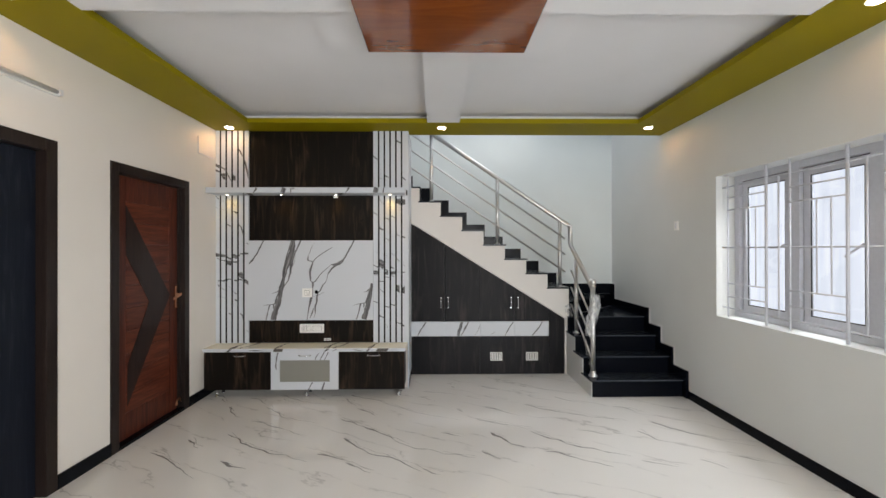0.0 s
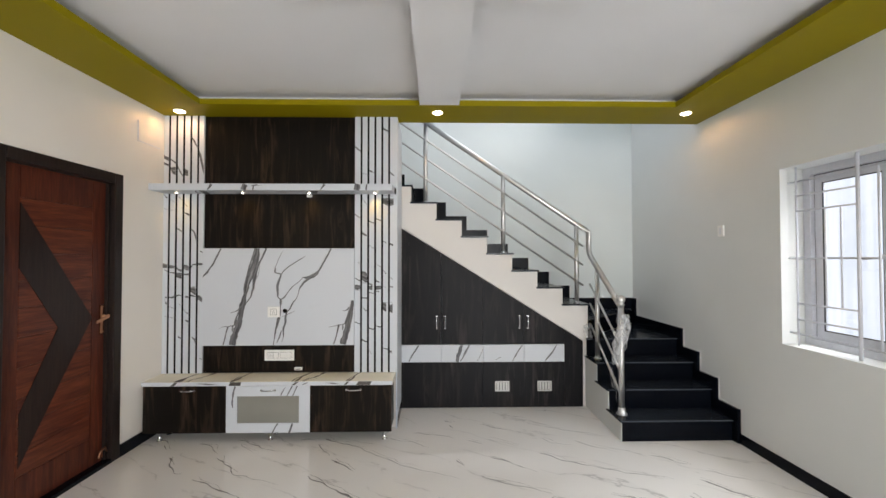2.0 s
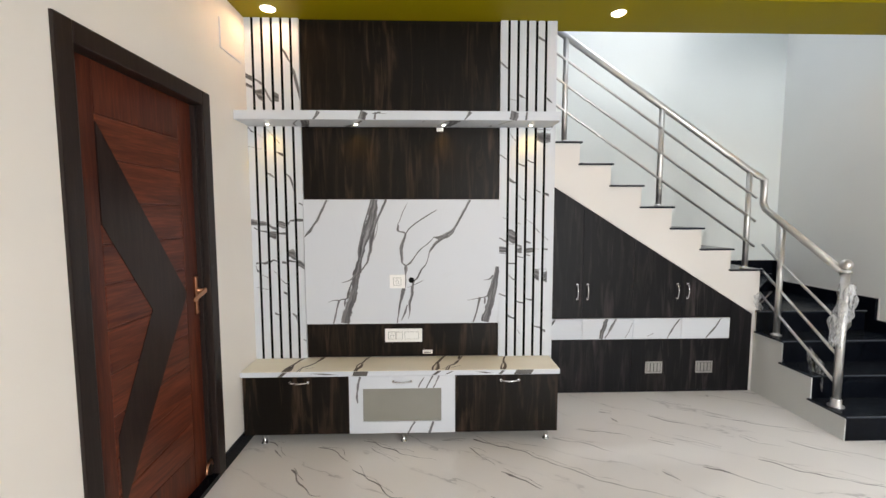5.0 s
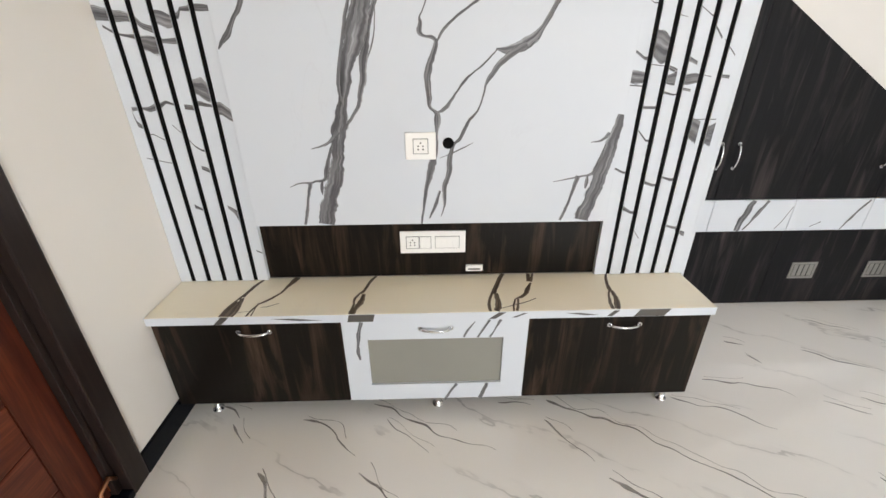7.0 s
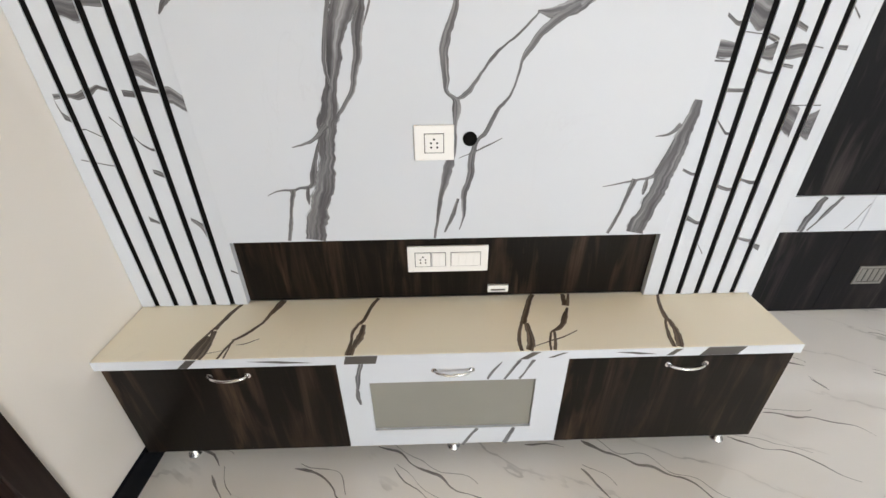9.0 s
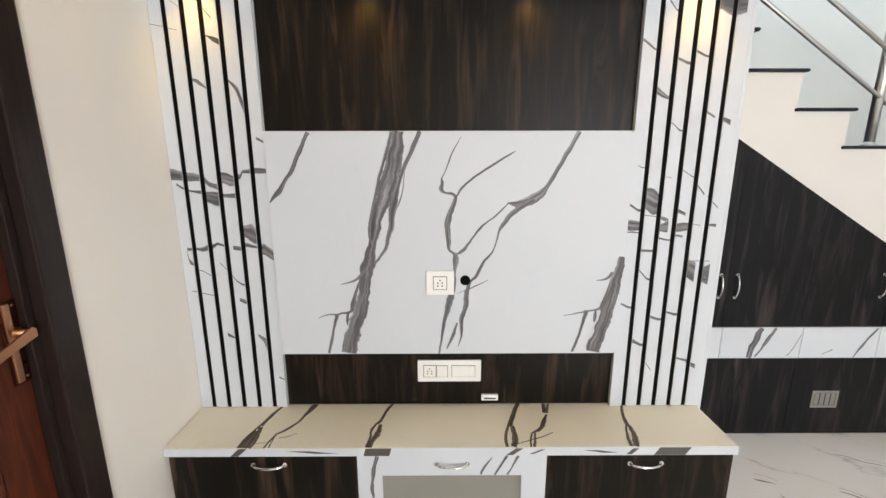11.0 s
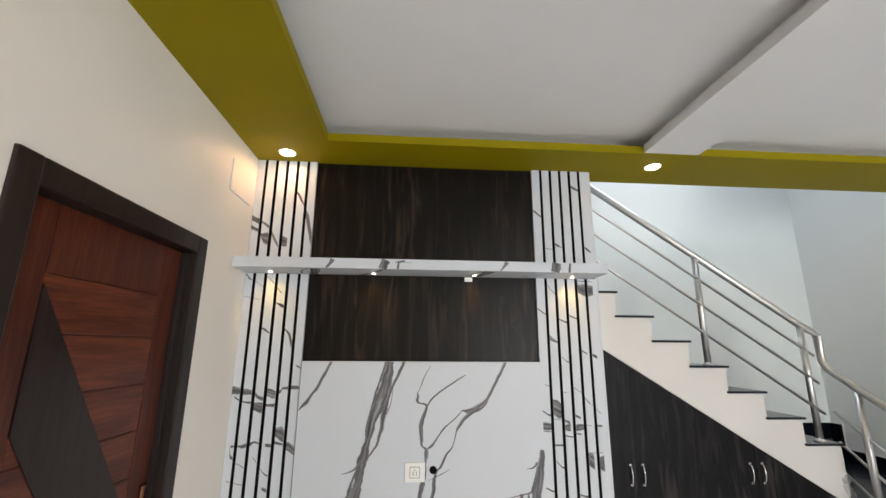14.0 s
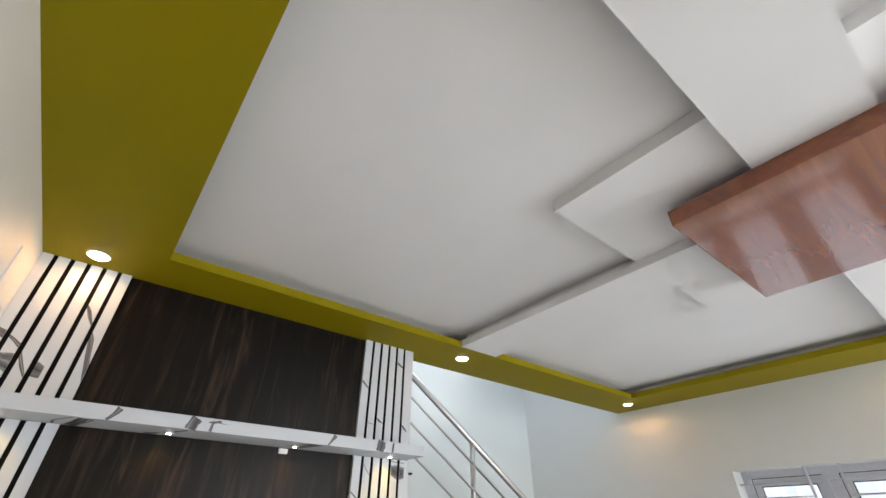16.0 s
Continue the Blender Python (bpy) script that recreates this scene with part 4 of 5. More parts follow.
left_veins.append([(-1.929, 1.057, 0.004), (-1.88, 1.028, 0.003)])
left_veins.append([(-1.859, 1.087, 0.004), (-1.825, 1.048, 0.004), (-1.803, 1.017, 0.007), (-1.782, 1.0, 0.009)])
left_veins.append([(-1.977, 0.978, 0.003), (-1.882, 0.956, 0.003)])
left_veins.append([(-1.8, 0.942, 0.013), (-1.782, 0.933, 0.018), (-1.762, 0.921, 0.007)])
left_veins.append([(-1.861, 0.803, 0.019), (-1.848, 0.796, 0.013), (-1.82, 0.776, 0.007)])
left_veins.append([(-1.744, 0.796, 0.01), (-1.724, 0.777, 0.022), (-1.712, 0.749, 0.057), (-1.701, 0.716, 0.048)])
left_veins.append([(-1.677, 0.617, 0.008), (-1.647, 0.602, 0.008)])
left_veins.append([(-1.989, 2.024, 0.008), (-1.978, 2.005, 0.016), (-1.958, 1.993, 0.003)])
left_veins.append([(-1.931, 1.982, 0.002), (-1.896, 1.957, 0.002)])
left_veins.append([(-1.87, 2.013, 0.003), (-1.84, 1.978, 0.005), (-1.817, 1.951, 0.005), (-1.794, 1.924, 0.008)])
left_veins.append([(-1.814, 1.869, 0.005), (-1.796, 1.859, 0.02), (-1.773, 1.848, 0.017)])
left_veins.append([(-1.875, 1.73, 0.012), (-1.861, 1.723, 0.019), (-1.83, 1.699, 0.006)])
left_veins.append([(-1.76, 1.731, 0.008), (-1.737, 1.707, 0.019), (-1.726, 1.684, 0.048), (-1.714, 1.644, 0.048)])
left_veins.append([(-1.681, 1.538, 0.009), (-1.653, 1.523, 0.008)])
left_veins.append([(-1.99, 1.904, 0.002), (-1.911, 1.887, 0.002)])
right_veins = []
right_veins.append([(-0.229, 2.247, 0.008), (-0.215, 2.237, 0.02), (-0.188, 2.222, 0.006)])
right_veins.append([(-0.275, 2.214, 0.004), (-0.243, 2.209, 0.003)])
right_veins.append([(-0.05, 2.234, 0.008), (-0.032, 2.215, 0.019), (-0.007, 2.196, 0.008)])
right_veins.append([(-0.287, 2.002, 0.004), (-0.27, 1.974, 0.007), (-0.246, 1.945, 0.006)])
right_veins.append([(-0.345, 1.856, 0.011), (-0.326, 1.841, 0.011), (-0.306, 1.825, 0.007)])
right_veins.append([(-0.229, 1.801, 0.011), (-0.189, 1.783, 0.01)])
right_veins.append([(-0.168, 1.823, 0.01), (-0.129, 1.804, 0.008)])
right_veins.append([(-0.109, 1.979, 0.063), (-0.06, 1.967, 0.071), (-0.013, 1.97, 0.073)])
right_veins.append([(-0.111, 2.022, 0.004), (-0.014, 2.018, 0.004)])
right_veins.append([(-0.288, 1.697, 0.027), (-0.271, 1.687, 0.021), (-0.246, 1.673, 0.011)])
right_veins.append([(-0.116, 1.628, 0.009), (-0.074, 1.607, 0.008)])
right_veins.append([(-0.063, 1.609, 0.008), (-0.017, 1.587, 0.019)])
right_veins.append([(-0.218, 1.585, 0.003), (-0.193, 1.56, 0.006)])
right_veins.append([(-0.327, 1.442, 0.002), (-0.313, 1.434, 0.004)])
right_veins.append([(-0.229, 1.402, 0.003), (-0.2, 1.397, 0.002)])
right_veins.append([(-0.171, 1.428, 0.003), (-0.124, 1.399, 0.004)])
right_veins.append([(-0.117, 1.386, 0.005), (-0.076, 1.338, 0.009)])
right_veins.append([(-0.066, 1.333, 0.004), (-0.02, 1.289, 0.005)])
right_veins.append([(-0.294, 1.316, 0.072), (-0.269, 1.314, 0.077), (-0.245, 1.312, 0.072)])
right_veins.append([(-0.342, 1.302, 0.009), (-0.312, 1.28, 0.012)])
right_veins.append([(-0.345, 1.226, 0.042), (-0.306, 1.222, 0.033)])
right_veins.append([(-0.343, 1.199, 0.005), (-0.302, 1.197, 0.005)])
right_veins.append([(-0.288, 1.262, 0.002), (-0.254, 1.258, 0.003)])
right_veins.append([(-0.233, 1.217, 0.033), (-0.195, 1.217, 0.046)])
right_veins.append([(-0.231, 1.258, 0.009), (-0.196, 1.24, 0.017)])
right_veins.append([(-0.232, 1.179, 0.008), (-0.192, 1.171, 0.007)])
right_veins.append([(-0.177, 1.217, 0.027), (-0.131, 1.219, 0.028)])
right_veins.append([(-0.174, 1.282, 0.016), (-0.136, 1.264, 0.014)])
right_veins.append([(-0.174, 1.19, 0.008), (-0.137, 1.182, 0.007)])
right_veins.append([(-0.111, 1.231, 0.002), (-0.079, 1.224, 0.004)])
right_veins.append([(-0.054, 1.228, 0.008), (-0.018, 1.224, 0.013)])
right_veins.append([(-0.29, 1.129, 0.013), (-0.254, 1.127, 0.01)])
right_veins.append([(-0.288, 1.057, 0.004), (-0.252, 1.019, 0.008)])
right_veins.append([(-0.115, 1.089, 0.003), (-0.023, 1.089, 0.003)])
right_veins.append([(-0.121, 1.051, 0.069), (-0.075, 1.049, 0.069)])
right_veins.append([(-0.063, 1.041, 0.073), (-0.02, 1.037, 0.079)])
right_veins.append([(-0.34, 0.919, 0.008), (-0.311, 0.906, 0.008)])
right_veins.append([(-0.234, 0.872, 0.008), (-0.194, 0.857, 0.012)])
right_veins.append([(-0.176, 0.891, 0.008), (-0.133, 0.878, 0.012)])
right_veins.append([(-0.293, 0.775, 0.023), (-0.252, 0.75, 0.011)])
right_veins.append([(-0.118, 0.699, 0.01), (-0.072, 0.687, 0.011)])
right_veins.append([(-0.065, 0.678, 0.01), (-0.025, 0.659, 0.021)])
right_veins.append([(-0.227, 0.679, 0.003), (-0.2, 0.642, 0.007)])
right_veins.append([(-0.35, 2.45, 0.015), (-0.3, 2.41, 0.015)])
right_veins.append([(-0.12, 2.62, 0.02), (-0.05, 2.58, 0.012)])
slat_veins = [(left_slats, left_veins), (right_slats, right_veins)]
for slats, lines in slat_veins:
    bm = bmesh.new()
    for i, l in enumerate(lines):
        add_slat_vein(bm, slats, l, SV, i * 2.3)
    tagged(part("slat_veining", bm, vein_grey, media, "grey printed veins broken by the slat grooves"), kind="stuff")
side_sheet = part("side_panel", boxes((0.0085, 0.020, SLAT, FACE - 0.016, 0.0, LOW - 0.001)), marble_white, media, "white marble laminate end board")

# shelf with four small lights
shelf = thing("floating_shelf", (-1.0, TV, 2.06), "white marble laminate floating shelf with four small warm lights underneath", "shelf")
SH = (LEFT + 0.003, -0.006, 4.885, TV - 0.0015, 2.036, 2.0905)
board = part("board", boxes(SH, bevel=0.0012), marble_white, shelf)
front = []
front.append([(-1.487, 2.083, 25), (-1.498, 2.063, 17), (-1.516, 2.043, 11), (-1.534, 2.028, 7)])
front.append([(-1.212, 2.084, 42), (-1.223, 2.061, 44), (-1.23, 2.029, 45)])
front.append([(-1.144, 2.081, 5), (-1.146, 2.061, 12), (-1.151, 2.029, 13)])
front.append([(-1.163, 2.073, 4), (-1.134, 2.076, 10), (-1.113, 2.082, 7)])
front.append([(-0.564, 2.086, 25), (-0.574, 2.07, 17), (-0.591, 2.049, 8), (-0.608, 2.031, 5)])
front.append([(-0.286, 2.087, 47), (-0.293, 2.064, 47), (-0.299, 2.032, 48)])
front.append([(-0.216, 2.087, 10), (-0.219, 2.064, 14), (-0.223, 2.032, 12)])
front.append([(-1.131, 2.076, 4), (-1.095, 2.071, 2), (-1.074, 2.075, 1)])
under = []
under.append([(-1.587, 4.906, 43), (-1.595, 4.956, 34), (-1.608, 5.013, 38), (-1.631, 5.088, 44)])
under.append([(-1.623, 4.906, 6), (-1.662, 4.968, 9), (-1.685, 5.025, 9), (-1.68, 5.078, 11)])
under.append([(-1.558, 4.906, 6), (-1.571, 4.967, 8), (-1.609, 5.088, 6)])
under.append([(-1.232, 4.907, 13), (-1.254, 4.949, 16), (-1.269, 4.987, 15)])
under.append([(-1.315, 5.022, 4), (-1.336, 5.058, 27), (-1.36, 5.086, 48)])
under.append([(-0.844, 4.903, 3), (-0.863, 4.95, 3)])
under.append([(-0.686, 4.902, 10), (-0.741, 4.982, 7), (-0.765, 5.053, 5)])
under.append([(-0.658, 4.898, 71), (-0.673, 4.981, 45), (-0.699, 5.07, 35)])
under.append([(-0.627, 4.906, 10), (-0.646, 4.97, 8), (-0.669, 5.028, 6)])
under.append([(-0.301, 4.892, 10), (-0.336, 4.941, 9), (-0.369, 5.002, 8)])
under.append([(-0.414, 5.033, 6), (-0.419, 5.062, 24)])
for i, l in enumerate(front):
    part("vein", add_vein(bmesh.new(), l, 0.001, SH[2] - 0.0006, "y", i, 0.1, (-2, 0, 2.0365, 2.0900), 0.001), vein_grey, board)
for i, l in enumerate(under):
    part("vein", add_vein(bmesh.new(), l, 0.001, 2.0354, "z", i, 0.1, (-2, 0, 4.886, TV - 0.002), 0.001), vein_grey, board)
for x in (-1.84, -1.285, -0.725, -0.165):
    spot = part("spotlight", lathe((x, 5.0, 2.030), [(0.0075, 0.0), (0.020, 0.002), (0.020, 0.0055), (0.012, 0.0056)], 20), trim_white, shelf, "small round white recessed spotlight")
    part("lens", lathe((x, 5.0, 2.0275), [(0.0085, 0.0), (0.0095, 0.0025)], 16), lamp_glow, spot, "glowing warm lens")
    lamp("shelf_light", "SPOT", look((x, 5.0, 2.020), (x, 5.06, 1.86)), 1.35, LED, radius=0.01, cone=104, blend=1.0)
shelf_socket = thing("shelf_socket", (-0.76, TV, 2.0), "small white plug box under the floating shelf on ebony board", "socket")
part("box", boxes((-0.770, -0.725, TV - 0.016, TV - 0.001, 2.008, 2.032), bevel=0.002), switch_white, shelf_socket)

# low cabinet
unit = thing("media_cabinet", (-1.0, 4.94, 0), "low ebony and white marble laminate media cabinet on short chrome legs", "cabinet")
UY = 4.840
part("body", boxes((LEFT + 0.012, -0.012, UY + 0.02, TV + 0.018, 0.073, 0.448), bevel=0.001), ebony_wood, unit, "dark ebony laminate carcass")
top_slab = part("top", boxes((LEFT + 0.002, 0.004, UY - 0.006, TV - 0.0015, 0.4505, 0.4835), bevel=0.0015), marble_warm_lit, unit, "marble laminate top, warm lamp light put into its colour, with brown-grey veins")
part("top_edge", boxes((LEFT + 0.002, 0.0045, UY - 0.0075, UY - 0.006, 0.4515, 0.4825)), marble_white, unit, "white edging of the cabinet top")
top_veins = []
top_veins.append([(-1.666, 5.108, 8), (-1.686, 5.062, 10), (-1.7, 5.007, 11), (-1.714, 4.959, 15)])
top_veins.append([(-1.715, 4.959, 7), (-1.731, 4.909, 7), (-1.738, 4.869, 7), (-1.738, 4.823, 9)])
top_veins.append([(-1.709, 4.951, 12), (-1.698, 4.897, 13), (-1.701, 4.849, 15), (-1.712, 4.819, 15)])
top_veins.append([(-1.714, 4.929, 10), (-1.718, 4.883, 23), (-1.722, 4.845, 29), (-1.724, 4.821, 19)])
top_veins.append([(-1.786, 5.127, 4), (-1.732, 5.115, 4), (-1.677, 5.115, 5), (-1.633, 5.124, 3)])
top_veins.append([(-1.54, 5.123, 6), (-1.547, 5.082, 18), (-1.563, 5.038, 14), (-1.57, 5.019, 8), (-1.573, 4.984, 8), (-1.598, 4.946, 10), (-1.619, 4.92, 8), (-1.638, 4.908, 7)])
top_veins.append([(-1.634, 4.905, 6), (-1.645, 4.87, 7), (-1.652, 4.822, 7)])
top_veins.append([(-1.636, 4.902, 3), (-1.634, 4.86, 5), (-1.636, 4.821, 3)])
top_veins.append([(-1.561, 4.912, 2), (-1.593, 4.89, 3), (-1.619, 4.887, 1)])
top_veins.append([(-1.638, 4.87, 1), (-1.698, 4.855, 2)])
top_veins.append([(-1.206, 5.121, 4), (-1.231, 5.097, 10), (-1.252, 5.049, 9), (-1.263, 4.993, 9), (-1.278, 4.968, 10)])
top_veins.append([(-1.275, 4.97, 7), (-1.292, 4.932, 7), (-1.287, 4.895, 7), (-1.291, 4.824, 12)])
top_veins.append([(-1.263, 4.964, 9), (-1.264, 4.925, 14), (-1.269, 4.894, 18), (-1.28, 4.859, 14), (-1.284, 4.824, 14)])
top_veins.append([(-0.679, 5.127, 2), (-0.719, 5.098, 15), (-0.742, 5.044, 13), (-0.767, 4.983, 16), (-0.778, 4.95, 16)])
top_veins.append([(-0.778, 4.954, 8), (-0.797, 4.904, 9), (-0.802, 4.863, 9), (-0.8, 4.829, 8)])
top_veins.append([(-0.768, 4.953, 10), (-0.765, 4.898, 15), (-0.769, 4.857, 16), (-0.783, 4.829, 18)])
top_veins.append([(-0.622, 4.916, 2), (-0.666, 4.888, 4), (-0.712, 4.871, 3), (-0.762, 4.851, 2)])
top_veins.append([(-0.614, 5.124, 7), (-0.617, 5.079, 10), (-0.624, 5.034, 16)])
top_veins.append([(-0.588, 5.126, 5), (-0.601, 5.078, 6), (-0.618, 5.032, 9)])
top_veins.append([(-0.62, 5.023, 7), (-0.644, 4.977, 12), (-0.657, 4.943, 10), (-0.678, 4.921, 9), (-0.702, 4.909, 4)])
top_veins.append([(-0.702, 4.909, 5), (-0.715, 4.869, 5), (-0.72, 4.828, 5)])
top_veins.append([(-0.691, 4.911, 7), (-0.699, 4.869, 6), (-0.711, 4.828, 7)])
top_veins.append([(-0.288, 5.103, 7), (-0.311, 5.051, 8), (-0.33, 4.987, 11), (-0.33, 4.957, 12)])
top_veins.append([(-0.329, 4.963, 6), (-0.346, 4.94, 6), (-0.36, 4.885, 8), (-0.368, 4.83, 10)])
top_veins.append([(-0.326, 4.957, 8), (-0.328, 4.911, 14), (-0.338, 4.873, 15), (-0.355, 4.829, 15)])
for i, l in enumerate(top_veins):
    part("vein", add_vein(bmesh.new(), l, 0.0013, 0.4839 + 0.0001 * (i % 4), "z", i, 0.2, (LEFT, 0, UY - 0.006, TV - 0.002), 0.003), vein_brown, top_slab, "brown-grey printed marble vein")
for x0, x1, w, skew in ((-1.752, -1.724, 1.0, 0.016), (-1.52, -1.44, 0.35, -0.05), (-1.30, -1.21, 1.0, 0.004), (-0.79, -0.765, 0.9, 0.018), (-0.705, -0.69, 0.6, 0.02), (-0.50, -0.45, 0.35, -0.035),
                        (-0.375, -0.355, 0.8, 0.012), (-0.28, -0.17, 1.0, 0.010)):
    lo, hi = 0.467 - 0.0145 * w, 0.467 + 0.0150 * w
    part("edge_vein", prism([(x0 - skew, lo), (x1 - skew, lo), (x1 + skew, hi), (x0 + skew, hi)], UY - 0.0081, UY - 0.0077, "y"), edge_grey, top_slab)
bays = ((-1.988, -1.331, ebony_wood, "dark streaked ebony laminate drop-down door"), (-1.329, -0.661, marble_white, "white marble laminate door with a grey glass pane"),
        (-0.659, -0.004, ebony_wood, "dark streaked ebony laminate drop-down door"))
for i, (a, b, mat, lab) in enumerate(bays):
    if i == 1:
        bm = boxes((a, b, UY, UY + 0.0195, 0.366, 0.447), (a, b, UY, UY + 0.0195, 0.074, 0.150), (a, -1.243, UY, UY + 0.0195, 0.150, 0.366), (-0.748, b, UY, UY + 0.0195, 0.150, 0.366))
    else:
        bm = boxes((a, b, UY, UY + 0.0195, 0.074, 0.447), bevel=0.001)
    leaf = part("door", bm, mat, unit, lab)
    bow_handle(leaf, (a + b) / 2 + (0.02 if i != 1 else 0.0), UY, 0.412, 0.110, False, chrome)
    if i == 1:
        part("pane", boxes((-1.243, -0.748, UY + 0.009, UY + 0.012, 0.150, 0.366)), tinted_glass, leaf, "grey reflective glass pane")
        part("backing", boxes((-1.243, -0.748, UY + 0.0125, UY + 0.0195, 0.150, 0.366)), black_matt, leaf)
        for j, (l, w) in enumerate((([(-1.255, 0.43, 0.8), (-1.275, 0.36, 1.0), (-1.285, 0.30, 0.8), (-1.275, 0.26, 0.4)], 0.014), ([(-0.80, 0.43, 0.9), (-0.845, 0.355, 0.7)], 0.012),
                                    ([(-0.76, 0.43, 0.9), (-0.80, 0.355, 0.8)], 0.010), ([(-0.855, 0.425, 0.4), (-0.885, 0.375, 0.9), (-0.89, 0.355, 0.7)], 0.009),
                                    ([(-0.915, 0.133, 0.9), (-0.965, 0.055, 0.7)], 0.012), ([(-0.80, 0.133, 0.8), (-0.825, 0.055, 1.2)], 0.013))):
            part("vein", add_vein(bmesh.new(), [(a, b + 0.0145, c) for a, b, c in l], w, UY - 0.0006, "y", j, 0.4), vein_grey, leaf)
for x in (-1.88, -0.99, -0.065):
    for y in (4.885, 5.01):
        part("leg", lathe((x, y, 0), [(0.022, 0.0), (0.022, 0.004), (0.014, 0.007), (0.014, 0.064), (0.021, 0.068), (0.021, 0.0725)], 20), chrome, unit, "short round chrome leg")


def socket_plate(name, x0, x1, z0, z1, y, label, gangs):
    ob = thing(name, ((x0 + x1) / 2, y, (z0 + z1) / 2), label, "socket")
    part("plate", boxes((x0, x1, y - 0.009, y, z0, z1), bevel=0.003), switch_white, ob)
    for gx0, gx1, kind in gangs:
        m = (z1 - z0) * 0.24
        g = part("module", boxes((gx0, gx1, y - 0.0115, y - 0.009, z0 + m, z1 - m), bevel=0.0012), switch_white, ob, "white inset module")
        w = gx1 - gx0
        if kind == "holes":
            cx, cz = (gx0 + gx1) / 2, (z0 + z1) / 2
            bm = bmesh.new()
            for dx, dz in ((0, 0.011), (-0.008, 0.001), (0.008, 0.001), (-0.008, -0.010), (0.008, -0.010)):
                add_lathe(bm, (cx + dx, y - 0.0119, cz + dz), [(0.0028, 0.0), (0.0028, 0.0006)], 10, "y")
            part("pin_holes", bm, black_matt, g)
            bm = boxes((gx0 - 0.002, gx1 + 0.002, y - 0.0093, y - 0.0089, z0 + m - 0.002, z1 - m + 0.002))
            part("seam", bm, gasket, g)
        else:
            for k in range(kind):
                a = gx0 + w * k / kind
                part("rocker", boxes((a + 0.0008, a + w / kind - 0.0008, y - 0.0135, y - 0.0115, z0 + m + 0.002, z1 - m - 0.002), bevel=0.001), switch_white, g)
            part("seam", boxes((gx0 - 0.0015, gx1 + 0.0015, y - 0.0093, y - 0.0089, z0 + m - 0.0015, z1 - m + 0.0015)), gasket, g)
    return ob


socket_plate("power_socket", -1.088, -0.984, 0.968, 1.060, PV, "white single power socket on the veined marble board", [(-1.060, -1.012, "holes")])
socket_plate("switchboard", -1.127, -0.873, 0.588, 0.681, TV - 0.001, "wide white switch and socket plate above the media cabinet", [(-1.102, -1.055, "holes"), (-1.050, -1.008, 2), (-0.990, -0.898, 4)])
cable_hole = thing("cable_hole", (-0.942, PV, 1.022), "round black cable hole with plastic rim in the marble board", "cable hole")
part("rim", lathe((-0.942, PV - 0.003, 1.022), [(0.0175, 0.0), (0.019, 0.001), (0.019, 0.0035)], 28, "y"), black_matt, cable_hole)
outlet = thing("data_outlet", (-0.845, TV, 0.5), "small white data outlet low on the ebony board", "socket")
part("box", boxes((-0.870, -0.802, TV - 0.014, TV - 0.001, 0.505, 0.531), bevel=0.003), switch_white, outlet)
part("label_strip", boxes((-0.860, -0.812, TV - 0.0146, TV - 0.014, 0.512, 0.518)), edge_grey, outlet)

# ---------------------------------------------------------------- doors on the west wall


def door_frame(parent, y0, y1, z1, w=0.075):
    bm = boxes((LEFT - WALL, LEFT + 0.012, y0, y0 + w, 0, z1), (LEFT - WALL, LEFT + 0.012, y1 - w, y1, 0, z1), (LEFT - WALL, LEFT + 0.012, y0 + w, y1 - w, z1 - w, z1), bevel=0.006)
    return part("frame", bm, frame_brown, parent, "dark brown wooden door frame")


door = thing("door_1", (LEFT, 4.142, 0), "closed red-brown teak door with a dark chevron inlay in a dark frame", "door")
door_frame(door, *DOOR)
X = LEFT - 0.045
leafpart = part("leaf", boxes((X - 0.035, X - 0.004, 3.755, 4.531, 0.030, 2.022)), door_wood_v, door, "red-brown teak door leaf")
for y0, y1, z0, z1 in ((3.755, 3.888, 0.030, 2.022), (4.403, 4.508, 0.030, 2.022)):
    part("stile", boxes((X - 0.004, X, y0, y1, z0, z1), bevel=0.001), door_wood_v, leafpart)
part("top_rail", boxes((X - 0.004, X - 0.0005, 3.891, 4.400, 1.832, 2.022), bevel=0.001), door_wood_v, leafpart)
part("bottom_rail", boxes((X - 0.004, X - 0.0005, 3.891, 4.400, 0.030, 0.22), bevel=0.001), door_wood_v, leafpart)
joints = [0.222, 0.37, 0.52, 0.68, 0.85, 1.02, 1.19, 1.345, 1.505, 1.67, 1.83]
for i, (a, b) in enumerate(zip(joints, joints[1:])):
    tilt = 0.05 * max(0, 5 - i) / 5
    pts = [(3.891, a + 0.002 - tilt * 0.6), (4.400, a + 0.002 + tilt * (0.6 if i else 0)), (4.400, b - 0.003 + tilt * 0.5 * (i < 5)), (3.891, b - 0.003 - tilt * 0.5 * (i < 5))]
    if i == 0:
        pts[0] = (3.891, a + 0.002)
    bm = prism(pts, X - 0.008, X + 0.0005, "x")
    bmesh.ops.bevel(bm, geom=list(bm.edges), offset=0.0035, segments=2, profile=0.5, affect="EDGES")
    part("plank", bm, door_wood_h, leafpart)
part("chevron", prism([(3.891, 1.80), (4.403, 1.065), (3.903, 0.27), (3.903, 0.58), (4.143, 1.04), (3.891, 1.42)], X - 0.0045, X + 0.004, "x"), chevron_brown, leafpart, "dark walnut chevron inlay")
h = part("handle", boxes((X, X + 0.005, 4.468, 4.508, 0.936, 1.144), bevel=0.002), bronze, leafpart, "dark bronze lever handle plate")
part("plate_band", boxes((X + 0.005, X + 0.011, 4.471, 4.488, 0.942, 1.138), bevel=0.0025), copper, h, "raised antique copper band")
